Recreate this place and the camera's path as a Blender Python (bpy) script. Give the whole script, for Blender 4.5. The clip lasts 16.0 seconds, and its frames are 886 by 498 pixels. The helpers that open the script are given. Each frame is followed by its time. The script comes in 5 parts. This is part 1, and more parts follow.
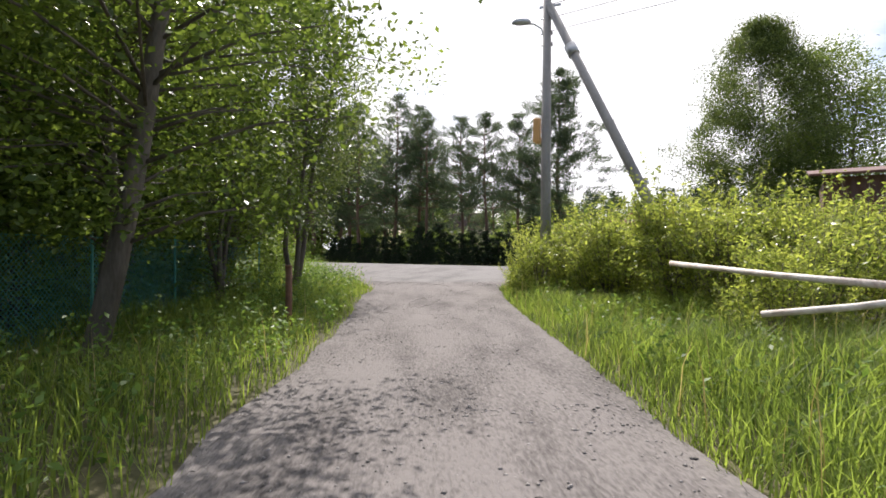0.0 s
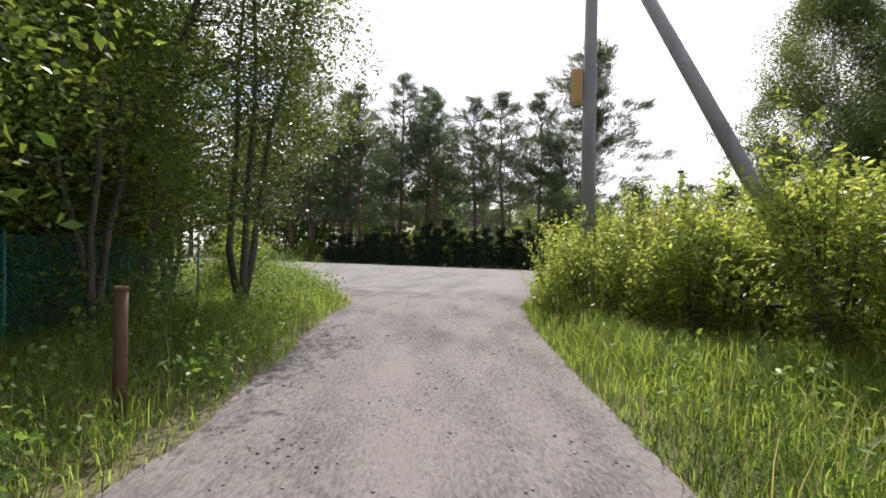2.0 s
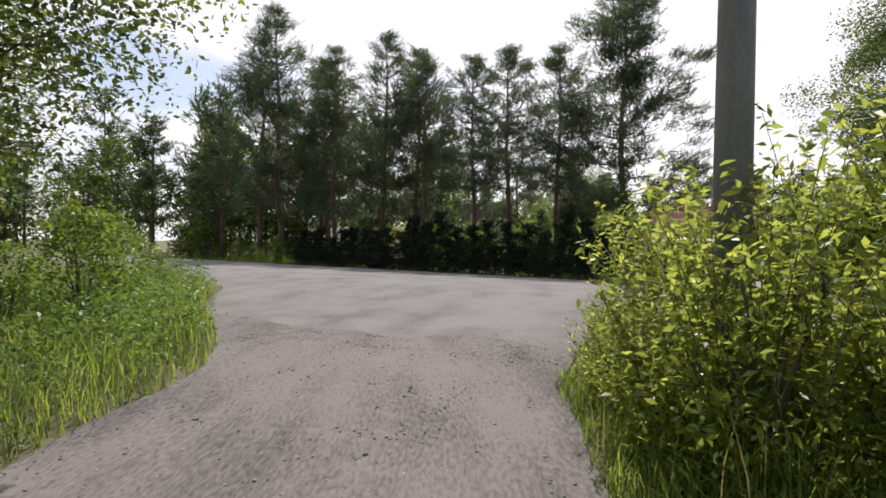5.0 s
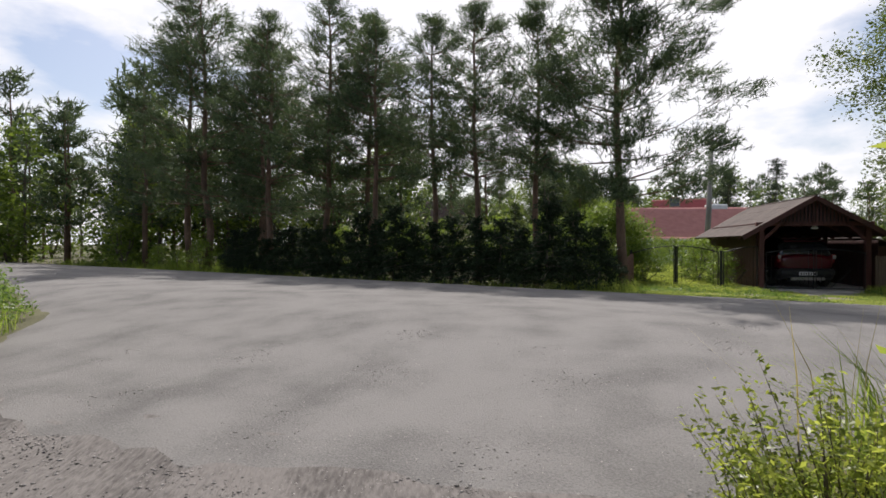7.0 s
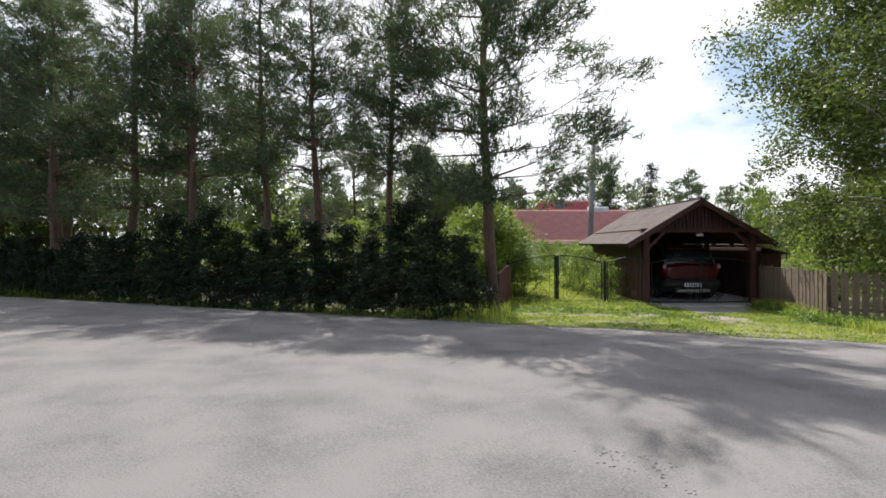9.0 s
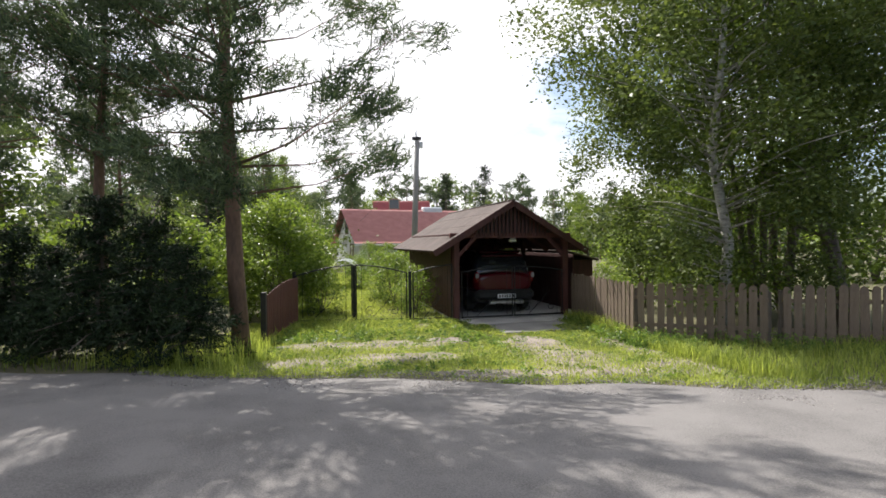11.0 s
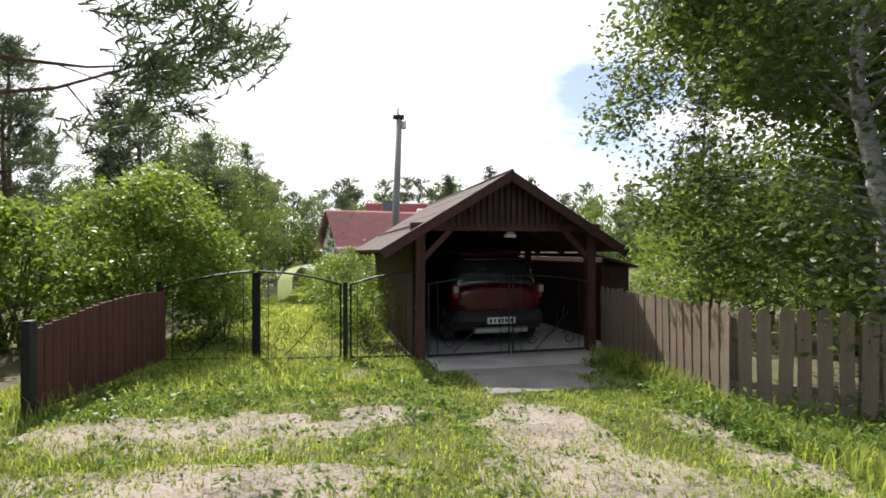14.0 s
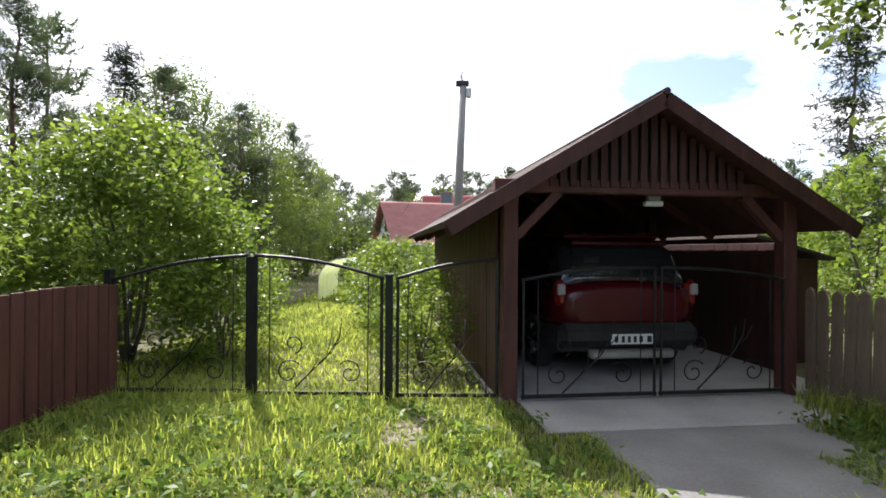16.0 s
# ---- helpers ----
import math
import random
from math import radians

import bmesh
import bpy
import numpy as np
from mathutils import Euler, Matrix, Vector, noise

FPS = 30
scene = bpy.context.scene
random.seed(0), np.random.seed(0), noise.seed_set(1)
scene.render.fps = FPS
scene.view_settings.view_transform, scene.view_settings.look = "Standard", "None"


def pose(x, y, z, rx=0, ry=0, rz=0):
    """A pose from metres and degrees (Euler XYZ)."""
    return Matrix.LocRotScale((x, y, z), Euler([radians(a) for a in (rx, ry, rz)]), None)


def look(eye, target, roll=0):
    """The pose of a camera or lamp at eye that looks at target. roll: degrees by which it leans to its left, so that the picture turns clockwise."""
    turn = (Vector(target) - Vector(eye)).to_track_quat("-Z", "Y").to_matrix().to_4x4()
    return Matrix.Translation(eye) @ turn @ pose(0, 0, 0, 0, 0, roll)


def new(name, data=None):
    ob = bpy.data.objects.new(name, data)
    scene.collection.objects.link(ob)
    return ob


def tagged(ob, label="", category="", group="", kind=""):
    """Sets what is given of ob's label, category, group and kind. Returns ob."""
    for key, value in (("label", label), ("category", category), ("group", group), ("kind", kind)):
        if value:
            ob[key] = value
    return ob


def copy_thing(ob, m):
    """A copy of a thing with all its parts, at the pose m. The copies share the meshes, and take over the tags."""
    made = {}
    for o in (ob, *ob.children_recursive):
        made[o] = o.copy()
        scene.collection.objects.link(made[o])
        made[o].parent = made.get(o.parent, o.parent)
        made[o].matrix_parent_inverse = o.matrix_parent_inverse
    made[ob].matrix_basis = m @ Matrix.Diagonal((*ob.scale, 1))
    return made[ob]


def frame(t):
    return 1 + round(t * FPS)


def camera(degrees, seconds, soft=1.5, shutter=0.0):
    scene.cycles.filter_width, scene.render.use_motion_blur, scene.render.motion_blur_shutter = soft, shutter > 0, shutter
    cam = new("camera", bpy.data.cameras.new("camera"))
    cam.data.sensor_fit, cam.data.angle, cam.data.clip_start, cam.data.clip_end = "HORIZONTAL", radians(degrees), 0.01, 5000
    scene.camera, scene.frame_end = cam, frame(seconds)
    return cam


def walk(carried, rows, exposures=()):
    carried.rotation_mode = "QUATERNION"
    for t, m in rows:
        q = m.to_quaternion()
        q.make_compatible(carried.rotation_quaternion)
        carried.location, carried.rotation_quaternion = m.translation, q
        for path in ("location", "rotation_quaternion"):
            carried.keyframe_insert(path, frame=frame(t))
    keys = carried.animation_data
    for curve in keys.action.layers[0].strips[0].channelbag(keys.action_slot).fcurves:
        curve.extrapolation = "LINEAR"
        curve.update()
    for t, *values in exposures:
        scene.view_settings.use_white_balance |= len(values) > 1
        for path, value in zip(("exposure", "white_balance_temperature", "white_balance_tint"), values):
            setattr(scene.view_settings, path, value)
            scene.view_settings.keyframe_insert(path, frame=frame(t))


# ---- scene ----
cam = camera(81, 16.0, soft=1.65)
PATH = [
    (0, (-0.328, -1.579, 1.278), (-1.080, 0.274, 1.278), 0.1),
    (0.5, (-0.650, -0.661, 1.307), (-1.412, 1.188, 1.305), 0.5),
    (1, (-1.005, 0.302, 1.308), (-1.784, 2.144, 1.303), 0.7),
    (1.5, (-1.281, 1.227, 1.325), (-2.067, 3.066, 1.321), 0.8),
    (2, (-1.534, 2.118, 1.363), (-2.338, 3.949, 1.354), 0.6),
    (2.5, (-1.728, 3.012, 1.352), (-2.533, 4.842, 1.347), 0.3),
    (3, (-2.011, 3.956, 1.404), (-2.826, 5.783, 1.391), 0.3),
    (3.5, (-2.337, 4.982, 1.423), (-3.157, 6.806, 1.412), 0.3),
    (4, (-2.653, 5.876, 1.447), (-3.482, 7.696, 1.437), 0.3),
    (4.2, (-2.779, 6.226, 1.452), (-3.601, 8.049, 1.433), 0.7),
    (6.3, (-4.215, 10.227, 1.471), (-5.018, 12.059, 1.449), 0.2),
    (6.5, (-4.319, 10.596, 1.491), (-5.099, 12.437, 1.468), 0.3),
    (7, (-4.558, 11.535, 1.486), (-5.264, 13.406, 1.466), 0.0),
    (7.5, (-4.575, 12.578, 1.480), (-5.190, 14.481, 1.460), 0.3),
    (8, (-4.624, 13.574, 1.574), (-5.136, 15.507, 1.561), -0.3),
    (8.5, (-4.478, 14.498, 1.601), (-4.895, 16.454, 1.585), -0.2),
    (9, (-4.140, 15.250, 1.783), (-4.471, 17.222, 1.763), -0.4),
    (9.5, (-3.639, 15.981, 1.912), (-3.796, 17.975, 1.890), -0.2),
    (10, (-3.336, 16.707, 2.058), (-3.316, 18.707, 2.028), -0.2),
    (10.2, (-3.233, 16.948, 2.076), (-3.137, 18.945, 2.032), -0.2),
    (12.3, (-1.875, 20.212, 1.768), (-1.582, 22.190, 1.780), -0.5),
    (12.5, (-1.775, 20.508, 1.803), (-1.479, 22.486, 1.816), -0.4),
    (13, (-1.523, 21.207, 1.787), (-1.243, 23.187, 1.798), -0.4),
    (13.5, (-1.375, 21.978, 1.763), (-1.112, 23.961, 1.774), -0.1),
    (14, (-1.311, 22.741, 1.730), (-1.104, 24.730, 1.738), -0.1),
    (14.5, (-1.322, 23.511, 1.686), (-1.174, 25.505, 1.697), 0.1),
    (15, (-1.380, 24.296, 1.650), (-1.293, 26.294, 1.660), 0.2),
    (15.5, (-1.439, 25.137, 1.564), (-1.391, 27.136, 1.573), 0.3),
    (16, (-1.446, 25.924, 1.485), (-1.456, 27.924, 1.489), 0.4),
]
walk(cam, [(t, look(eye, target, roll)) for t, eye, target, roll in PATH], [(0, 0.62, 6450, 15), (4.2, 0.34, 6450, 15), (6.3, 0.0, 6500, 13), (7.5, 0.12, 6400, 13), (9, 0.46, 6350, 12), (10.2, 0.58, 6400, 12), (12.5, 0.68, 6650, 12), (14.5, 0.74, 6450, 13), (16, 1.0, 6300, 14)])

# ---- light ----
SUN_WAY = Vector((-0.37, 0.74, 1.0)).normalized()
elev = math.asin(SUN_WAY.z)
sun = new("sun", bpy.data.lights.new("sun", "SUN"))
sun.data.energy, sun.data.angle, sun.data.color = 5.0, radians(0.5), (1.0, 0.95, 0.87)
sun.matrix_world = look((0, 0, 30), Vector((0, 0, 30)) - SUN_WAY)

world = bpy.data.worlds.new("sky")
scene.world = world
world.use_nodes = True
wn, wl = world.node_tree.nodes, world.node_tree.links
wn.clear()
w_out, w_bg = wn.new("ShaderNodeOutputWorld"), wn.new("ShaderNodeBackground")
w_sky, w_co = wn.new("ShaderNodeTexSky"), wn.new("ShaderNodeTexCoord")
w_sky.sky_type, w_sky.sun_disc = "NISHITA", False
w_sky.sun_elevation, w_sky.sun_rotation = elev, math.atan2(SUN_WAY.x, SUN_WAY.y)
w_sky.air_density, w_sky.dust_density = 1.0, 2.0
w_noise, w_ramp, w_mix = wn.new("ShaderNodeTexNoise"), wn.new("ShaderNodeValToRGB"), wn.new("ShaderNodeMix")
w_map = wn.new("ShaderNodeMapping")
w_map.inputs["Scale"].default_value = (1.0, 1.0, 2.4)
w_map.inputs["Location"].default_value = (1.7, 0.1, 0.2)
w_noise.inputs["Scale"].default_value, w_noise.inputs["Detail"].default_value = 2.1, 7.0
w_noise.inputs["Roughness"].default_value = 0.55
w_ramp.color_ramp.elements[0].position, w_ramp.color_ramp.elements[1].position = 0.475, 0.59
w_mix.data_type = "RGBA"
w_mix.inputs["B"].default_value = (8.7, 8.7, 8.9, 1)
wl.new(w_co.outputs["Generated"], w_map.inputs["Vector"])
wl.new(w_map.outputs["Vector"], w_noise.inputs["Vector"])
w_dot, w_glow = wn.new("ShaderNodeVectorMath"), wn.new("ShaderNodeMath")
w_dot.operation, w_dot.inputs[1].default_value = "DOT_PRODUCT", SUN_WAY
w_glow.operation, w_glow.inputs[1].default_value = "MULTIPLY_ADD", 0.15
wl.new(w_co.outputs["Generated"], w_dot.inputs[0])
wl.new(w_dot.outputs["Value"], w_glow.inputs[0])
wl.new(w_noise.outputs["Fac"], w_glow.inputs[2])
wl.new(w_glow.outputs[0], w_ramp.inputs["Fac"])
wl.new(w_ramp.outputs["Color"], w_mix.inputs["Factor"])
wl.new(w_sky.outputs["Color"], w_mix.inputs["A"])
wl.new(w_mix.outputs["Result"], w_bg.inputs["Color"])
wl.new(w_bg.outputs["Background"], w_out.inputs["Surface"])
w_bg.inputs["Strength"].default_value = 0.115


# ---- materials ----
def material(name, dark, light, rough=0.7, scale=6.0, fine=60.0, bump=0.15, metal=0.0, spread=0.5, translucent=0.0, vary=0.0, stretch=(1, 1, 1), turn=0.0, shine=0.5):
    """A surface with two scales of variation, fine relief and, for leaves, light that shines through."""
    m = bpy.data.materials.new(name)
    m.use_nodes = True
    n, l = m.node_tree.nodes, m.node_tree.links
    b, out = n["Principled BSDF"], n["Material Output"]
    b.inputs["Roughness"].default_value, b.inputs["Metallic"].default_value = rough, metal
    b.inputs["Specular IOR Level"].default_value = shine
    co, mp = n.new("ShaderNodeTexCoord"), n.new("ShaderNodeMapping")
    mp.vector_type = "TEXTURE"
    mp.inputs["Scale"].default_value = [1 / k for k in stretch]
    mp.inputs["Rotation"].default_value = (0, 0, radians(turn))
    l.new(co.outputs["Object"], mp.inputs["Vector"])
    big, small = n.new("ShaderNodeTexNoise"), n.new("ShaderNodeTexNoise")
    big.inputs["Scale"].default_value, small.inputs["Scale"].default_value = scale, fine
    big.inputs["Detail"].default_value, small.inputs["Detail"].default_value = 4, 3
    l.new(mp.outputs["Vector"], big.inputs["Vector"])
    l.new(mp.outputs["Vector"], small.inputs["Vector"])
    add = n.new("ShaderNodeMath")
    add.operation = "ADD"
    half = n.new("ShaderNodeMath")
    half.operation, half.inputs[1].default_value = "MULTIPLY", spread
    l.new(small.outputs["Fac"], half.inputs[0])
    l.new(big.outputs["Fac"], add.inputs[0])
    l.new(half.outputs[0], add.inputs[1])
    last = add
    if vary:
        g = n.new("ShaderNodeNewGeometry")
        mul, plus = n.new("ShaderNodeMath"), n.new("ShaderNodeMath")
        mul.operation, mul.inputs[1].default_value, plus.operation = "MULTIPLY_ADD", vary, "ADD"
        mul.inputs[2].default_value = -vary / 2
        l.new(g.outputs["Random Per Island"], mul.inputs[0])
        l.new(mul.outputs[0], plus.inputs[0])
        l.new(add.outputs[0], plus.inputs[1])
        last = plus
    ramp = n.new("ShaderNodeValToRGB")
    lo = 0.5 + spread * 0.5
    ramp.color_ramp.elements[0].position, ramp.color_ramp.elements[1].position = max(0, lo - 0.32), min(1, lo + 0.3)
    ramp.color_ramp.elements[0].color, ramp.color_ramp.elements[1].color = (*dark, 1), (*light, 1)
    l.new(last.outputs[0], ramp.inputs["Fac"])
    l.new(ramp.outputs["Color"], b.inputs["Base Color"])
    if bump:
        bp = n.new("ShaderNodeBump")
        bp.inputs["Strength"].default_value, bp.inputs["Distance"].default_value = bump, 0.02
        l.new(small.outputs["Fac"], bp.inputs["Height"])
        l.new(bp.outputs["Normal"], b.inputs["Normal"])
    if translucent:
        b.inputs["Specular IOR Level"].default_value = 0.25
        tr, mx = n.new("ShaderNodeBsdfTranslucent"), n.new("ShaderNodeMixShader")
        gain = n.new("ShaderNodeMix")
        gain.data_type, gain.blend_type = "RGBA", "MULTIPLY"
        gain.inputs["Factor"].default_value, gain.inputs["B"].default_value = 1.0, (1.66, 1.58, 1.0, 1)
        l.new(ramp.outputs["Color"], gain.inputs["A"])
        l.new(gain.outputs["Result"], tr.inputs["Color"])
        mx.inputs["Fac"].default_value = translucent
        l.new(b.outputs["BSDF"], mx.inputs[1])
        l.new(tr.outputs["BSDF"], mx.inputs[2])
        l.new(mx.outputs["Shader"], out.inputs["Surface"])
    return m


def glass(name, tint=(0.02, 0.022, 0.025), rough=0.05):
    m = bpy.data.materials.new(name)
    m.use_nodes = True
    b = m.node_tree.nodes["Principled BSDF"]
    b.inputs["Base Color"].default_value, b.inputs["Roughness"].default_value = (*tint, 1), rough
    b.inputs["Coat Weight"].default_value = 0.6
    return m


M_SOIL = material("soil_and_moss", (0.045, 0.045, 0.02), (0.12, 0.11, 0.05), 0.95, 0.9, 22, 0.5)
M_DIRT = material("gravelly_dirt", (0.058, 0.052, 0.05), (0.172, 0.158, 0.151), 0.95, 1.5, 40, 1.0, spread=0.8, stretch=(1.0, 0.3, 1), turn=23.7, shine=0.2)
M_SAND = material("pale_sand", (0.1, 0.085, 0.072), (0.28, 0.238, 0.205), 0.95, 2.2, 24, 0.9, spread=0.8)
M_ASPHALT = material("old_asphalt", (0.11, 0.106, 0.104), (0.2, 0.192, 0.187), 0.95, 1.4, 75, 0.45, spread=0.8, shine=0.12)
M_STONE = material("grey_stone", (0.08, 0.074, 0.07), (0.31, 0.29, 0.275), 0.9, 3, 40, 0.3, vary=0.5)
M_CONCRETE = material("worn_concrete", (0.26, 0.25, 0.24), (0.44, 0.43, 0.42), 0.9, 1.5, 45, 0.3)
# ramp concrete: the carport's shadow over it is put into this darker grey
M_RAMP = material("worn_concrete_with_shade", (0.14, 0.135, 0.13), (0.24, 0.235, 0.23), 0.9, 1.5, 45, 0.3)
M_POLE = material("weathered_concrete_pole", (0.17, 0.165, 0.16), (0.33, 0.32, 0.31), 0.9, 3, 50, 0.3, stretch=(1, 1, 0.3))
M_GRASS = material("grass_blades", (0.062, 0.105, 0.022), (0.215, 0.285, 0.068), 0.45, 0.8, 8, 0, translucent=0.58, vary=0.5)
M_LAWN = material("lawn_blades", (0.13, 0.185, 0.035), (0.35, 0.41, 0.11), 0.6, 0.9, 8, 0, translucent=0.5, vary=0.5)
M_STRAW = material("dry_grass_stalks", (0.2, 0.17, 0.07), (0.42, 0.36, 0.19), 0.7, 3, 8, 0, translucent=0.3, vary=0.5)
M_WEED = material("broad_weed_leaves", (0.05, 0.1, 0.022), (0.16, 0.25, 0.06), 0.45, 1.0, 8, 0, translucent=0.45, vary=0.5)
M_WILLOW = material("willow_leaves", (0.088, 0.132, 0.03), (0.3, 0.345, 0.09), 0.33, 1.0, 8, 0, translucent=0.62, vary=0.55)
M_BIRCH = material("birch_leaves", (0.042, 0.07, 0.02), (0.135, 0.18, 0.053), 0.45, 1.0, 8, 0, translucent=0.36, vary=0.55)
M_ALDER = material("alder_leaves", (0.042, 0.076, 0.018), (0.15, 0.21, 0.045), 0.36, 0.8, 8, 0, translucent=0.5, vary=0.5)
M_LILAC = material("lilac_leaves", (0.06, 0.11, 0.02), (0.19, 0.265, 0.055), 0.42, 1.0, 8, 0, translucent=0.45, vary=0.5)
M_PINE = material("pine_needles", (0.026, 0.05, 0.028), (0.1, 0.14, 0.075), 0.5, 0.6, 6, 0, translucent=0.32, vary=0.6)
M_SPRUCE = material("spruce_needles", (0.009, 0.02, 0.009), (0.032, 0.055, 0.022), 0.6, 0.8, 6, 0, translucent=0.12, vary=0.6)
M_BARK = material("grey_brown_bark", (0.05, 0.04, 0.032), (0.17, 0.145, 0.12), 0.9, 4, 30, 0.6, stretch=(1, 1, 0.25))
M_PINEBARK = material("pine_bark", (0.06, 0.038, 0.028), (0.2, 0.125, 0.085), 0.9, 4, 26, 0.6, stretch=(1, 1, 0.35))
M_BIRCHBARK = material("birch_bark", (0.1, 0.095, 0.085), (0.6, 0.58, 0.54), 0.8, 6, 20, 0.3, stretch=(1, 1, 2.5))
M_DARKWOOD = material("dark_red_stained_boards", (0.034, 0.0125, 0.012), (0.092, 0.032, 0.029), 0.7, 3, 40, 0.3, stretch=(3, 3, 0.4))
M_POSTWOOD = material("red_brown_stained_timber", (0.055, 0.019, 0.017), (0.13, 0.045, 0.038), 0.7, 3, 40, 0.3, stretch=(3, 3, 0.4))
M_REDWOOD = material("maroon_painted_boards", (0.06, 0.018, 0.014), (0.14, 0.046, 0.036), 0.65, 3, 40, 0.3, stretch=(3, 3, 0.4))
M_PICKET = material("weathered_brown_pickets", (0.1, 0.075, 0.056), (0.25, 0.19, 0.14), 0.85, 3, 44, 0.4, stretch=(3, 3, 0.35))
M_ROOFING = material("brown_roofing_felt", (0.038, 0.026, 0.023), (0.09, 0.064, 0.056), 0.9, 1.5, 90, 0.3)
M_TILE = material("red_metal_tile", (0.32, 0.11, 0.095), (0.45, 0.19, 0.165), 0.4, 2, 30, 0.05)
M_TILEDARK = material("dark_red_roof", (0.2, 0.03, 0.035), (0.3, 0.055, 0.055), 0.5, 2, 30, 0.05)
M_WALL = material("white_painted_wall", (0.55, 0.57, 0.6), (0.78, 0.79, 0.8), 0.8, 2, 40, 0.1)
M_BEIGE = material("beige_wall", (0.4, 0.34, 0.27), (0.55, 0.48, 0.39), 0.8, 2, 40, 0.1)
M_IRON = material("black_wrought_iron", (0.008, 0.009, 0.01), (0.03, 0.03, 0.032), 0.5, 8, 60, 0.1, metal=0.4)
M_RUST = material("rusty_brown_iron", (0.07, 0.035, 0.02), (0.2, 0.1, 0.06), 0.85, 8, 60, 0.3)
M_SHED = material("brown_corrugated_sheet", (0.075, 0.035, 0.025), (0.14, 0.068, 0.05), 0.6, 2, 40, 0.1)
M_MESH = material("green_coated_wire", (0.02, 0.13, 0.11), (0.06, 0.26, 0.21), 0.5, 8, 40, 0)
M_PIPE = material("white_painted_pipe_rusting", (0.3, 0.2, 0.15), (0.75, 0.73, 0.7), 0.6, 7, 40, 0.2, spread=0.4)
M_GALV = material("grey_galvanised_steel", (0.3, 0.31, 0.32), (0.5, 0.51, 0.52), 0.45, 8, 60, 0.05, metal=0.7)
M_ORANGE = material("ochre_painted_box", (0.5, 0.27, 0.09), (0.62, 0.36, 0.14), 0.6, 6, 40, 0.05)
M_WIRE = material("black_cable", (0.01, 0.01, 0.01), (0.03, 0.03, 0.03), 0.6, 8, 40, 0)
M_CARRED = material("dark_red_car_paint", (0.06, 0.002, 0.007), (0.085, 0.004, 0.01), 0.22, 1, 200, 0.0)
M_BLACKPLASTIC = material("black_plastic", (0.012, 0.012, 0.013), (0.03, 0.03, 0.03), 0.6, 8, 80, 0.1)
M_SILVER = material("silver_trim", (0.5, 0.5, 0.5), (0.65, 0.65, 0.65), 0.3, 8, 80, 0.0, metal=0.8)
M_RUBBER = material("black_rubber", (0.015, 0.015, 0.015), (0.04, 0.04, 0.04), 0.85, 8, 80, 0.2)
M_PLATE = material("white_plate", (0.75, 0.75, 0.75), (0.82, 0.82, 0.82), 0.4, 8, 80, 0.0)
M_INK = material("black_ink", (0.01, 0.01, 0.01), (0.02, 0.02, 0.02), 0.5, 8, 80, 0.0)
M_TAIL = glass("red_lamp_lens", (0.2, 0.012, 0.012), 0.1)
M_CLEAR = glass("clear_lamp_lens", (0.35, 0.35, 0.36), 0.1)
M_GLASS = glass("dark_car_glass")
M_PANE = glass("window_pane", (0.05, 0.07, 0.09), 0.04)
M_GREENHOUSE = material("milky_plastic_film", (0.45, 0.55, 0.42), (0.6, 0.68, 0.56), 0.35, 3, 40, 0.0, translucent=0.3)
M_BLOOM = material("pale_flowers", (0.6, 0.58, 0.55), (0.8, 0.78, 0.75), 0.7, 8, 40, 0.0, translucent=0.3, vary=0.4)


# ---- mesh helpers ----
def part(name, bm, mat, parent=None, label=""):
    me = bpy.data.meshes.new(name)
    bm.to_mesh(me)
    bm.free()
    me.materials.append(mat)
    ob = new(name, me)
    ob.parent = parent
    return tagged(ob, label)


def raw(name, verts, faces, mat, parent=None, label="", smooth=False):
    """A mesh object from arrays of corners and of faces (rows of three or four)."""
    me = bpy.data.meshes.new(name)
    verts = np.asarray(verts, np.float32)
    lists = [np.asarray(f, np.int32) for f in (faces if isinstance(faces, list) else [faces])]
    loops = np.concatenate([f.ravel() for f in lists])
    totals = np.concatenate([np.full(len(f), f.shape[1], np.int32) for f in lists])
    me.vertices.add(len(verts))
    me.vertices.foreach_set("co", verts.ravel())
    me.loops.add(len(loops))
    me.loops.foreach_set("vertex_index", loops)
    me.polygons.add(len(totals))
    me.polygons.foreach_set("loop_start", np.concatenate([[0], np.cumsum(totals)[:-1]]).astype(np.int32))
    me.polygons.foreach_set("loop_total", totals)
    if smooth:
        me.polygons.foreach_set("use_smooth", np.ones(len(totals), bool))
    me.update(calc_edges=True)
    me.materials.append(mat)
    ob = new(name, me)
    ob.parent = parent
    return tagged(ob, label)


def box(bm, x0, y0, z0, x1, y1, z1, bevel=0.0, m=None):
    made = bmesh.ops.create_cube(bm, size=1)["verts"]
    bmesh.ops.scale(bm, vec=(x1 - x0, y1 - y0, z1 - z0), verts=made)
    bmesh.ops.translate(bm, vec=((x0 + x1) / 2, (y0 + y1) / 2, (z0 + z1) / 2), verts=made)
    if bevel:
        edges = list({e for v in made for e in v.link_edges})
        made = list({v for f in bmesh.ops.bevel(bm, geom=edges, offset=bevel, segments=1, affect="EDGES")["faces"] for v in f.verts} | {v for v in made if v.is_valid})
    if m is not None:
        bmesh.ops.transform(bm, matrix=m, verts=made)
    return made


def beam(bm, a, b, w, h=None, bevel=0.004):
    """A squared bar from a to b."""
    a, b = Vector(a), Vector(b)
    d = b - a
    h = h or w
    turn = d.to_track_quat("Z", "Y").to_matrix().to_4x4()
    return box(bm, -w / 2, -h / 2, 0, w / 2, h / 2, d.length, bevel, Matrix.Translation(a) @ turn)


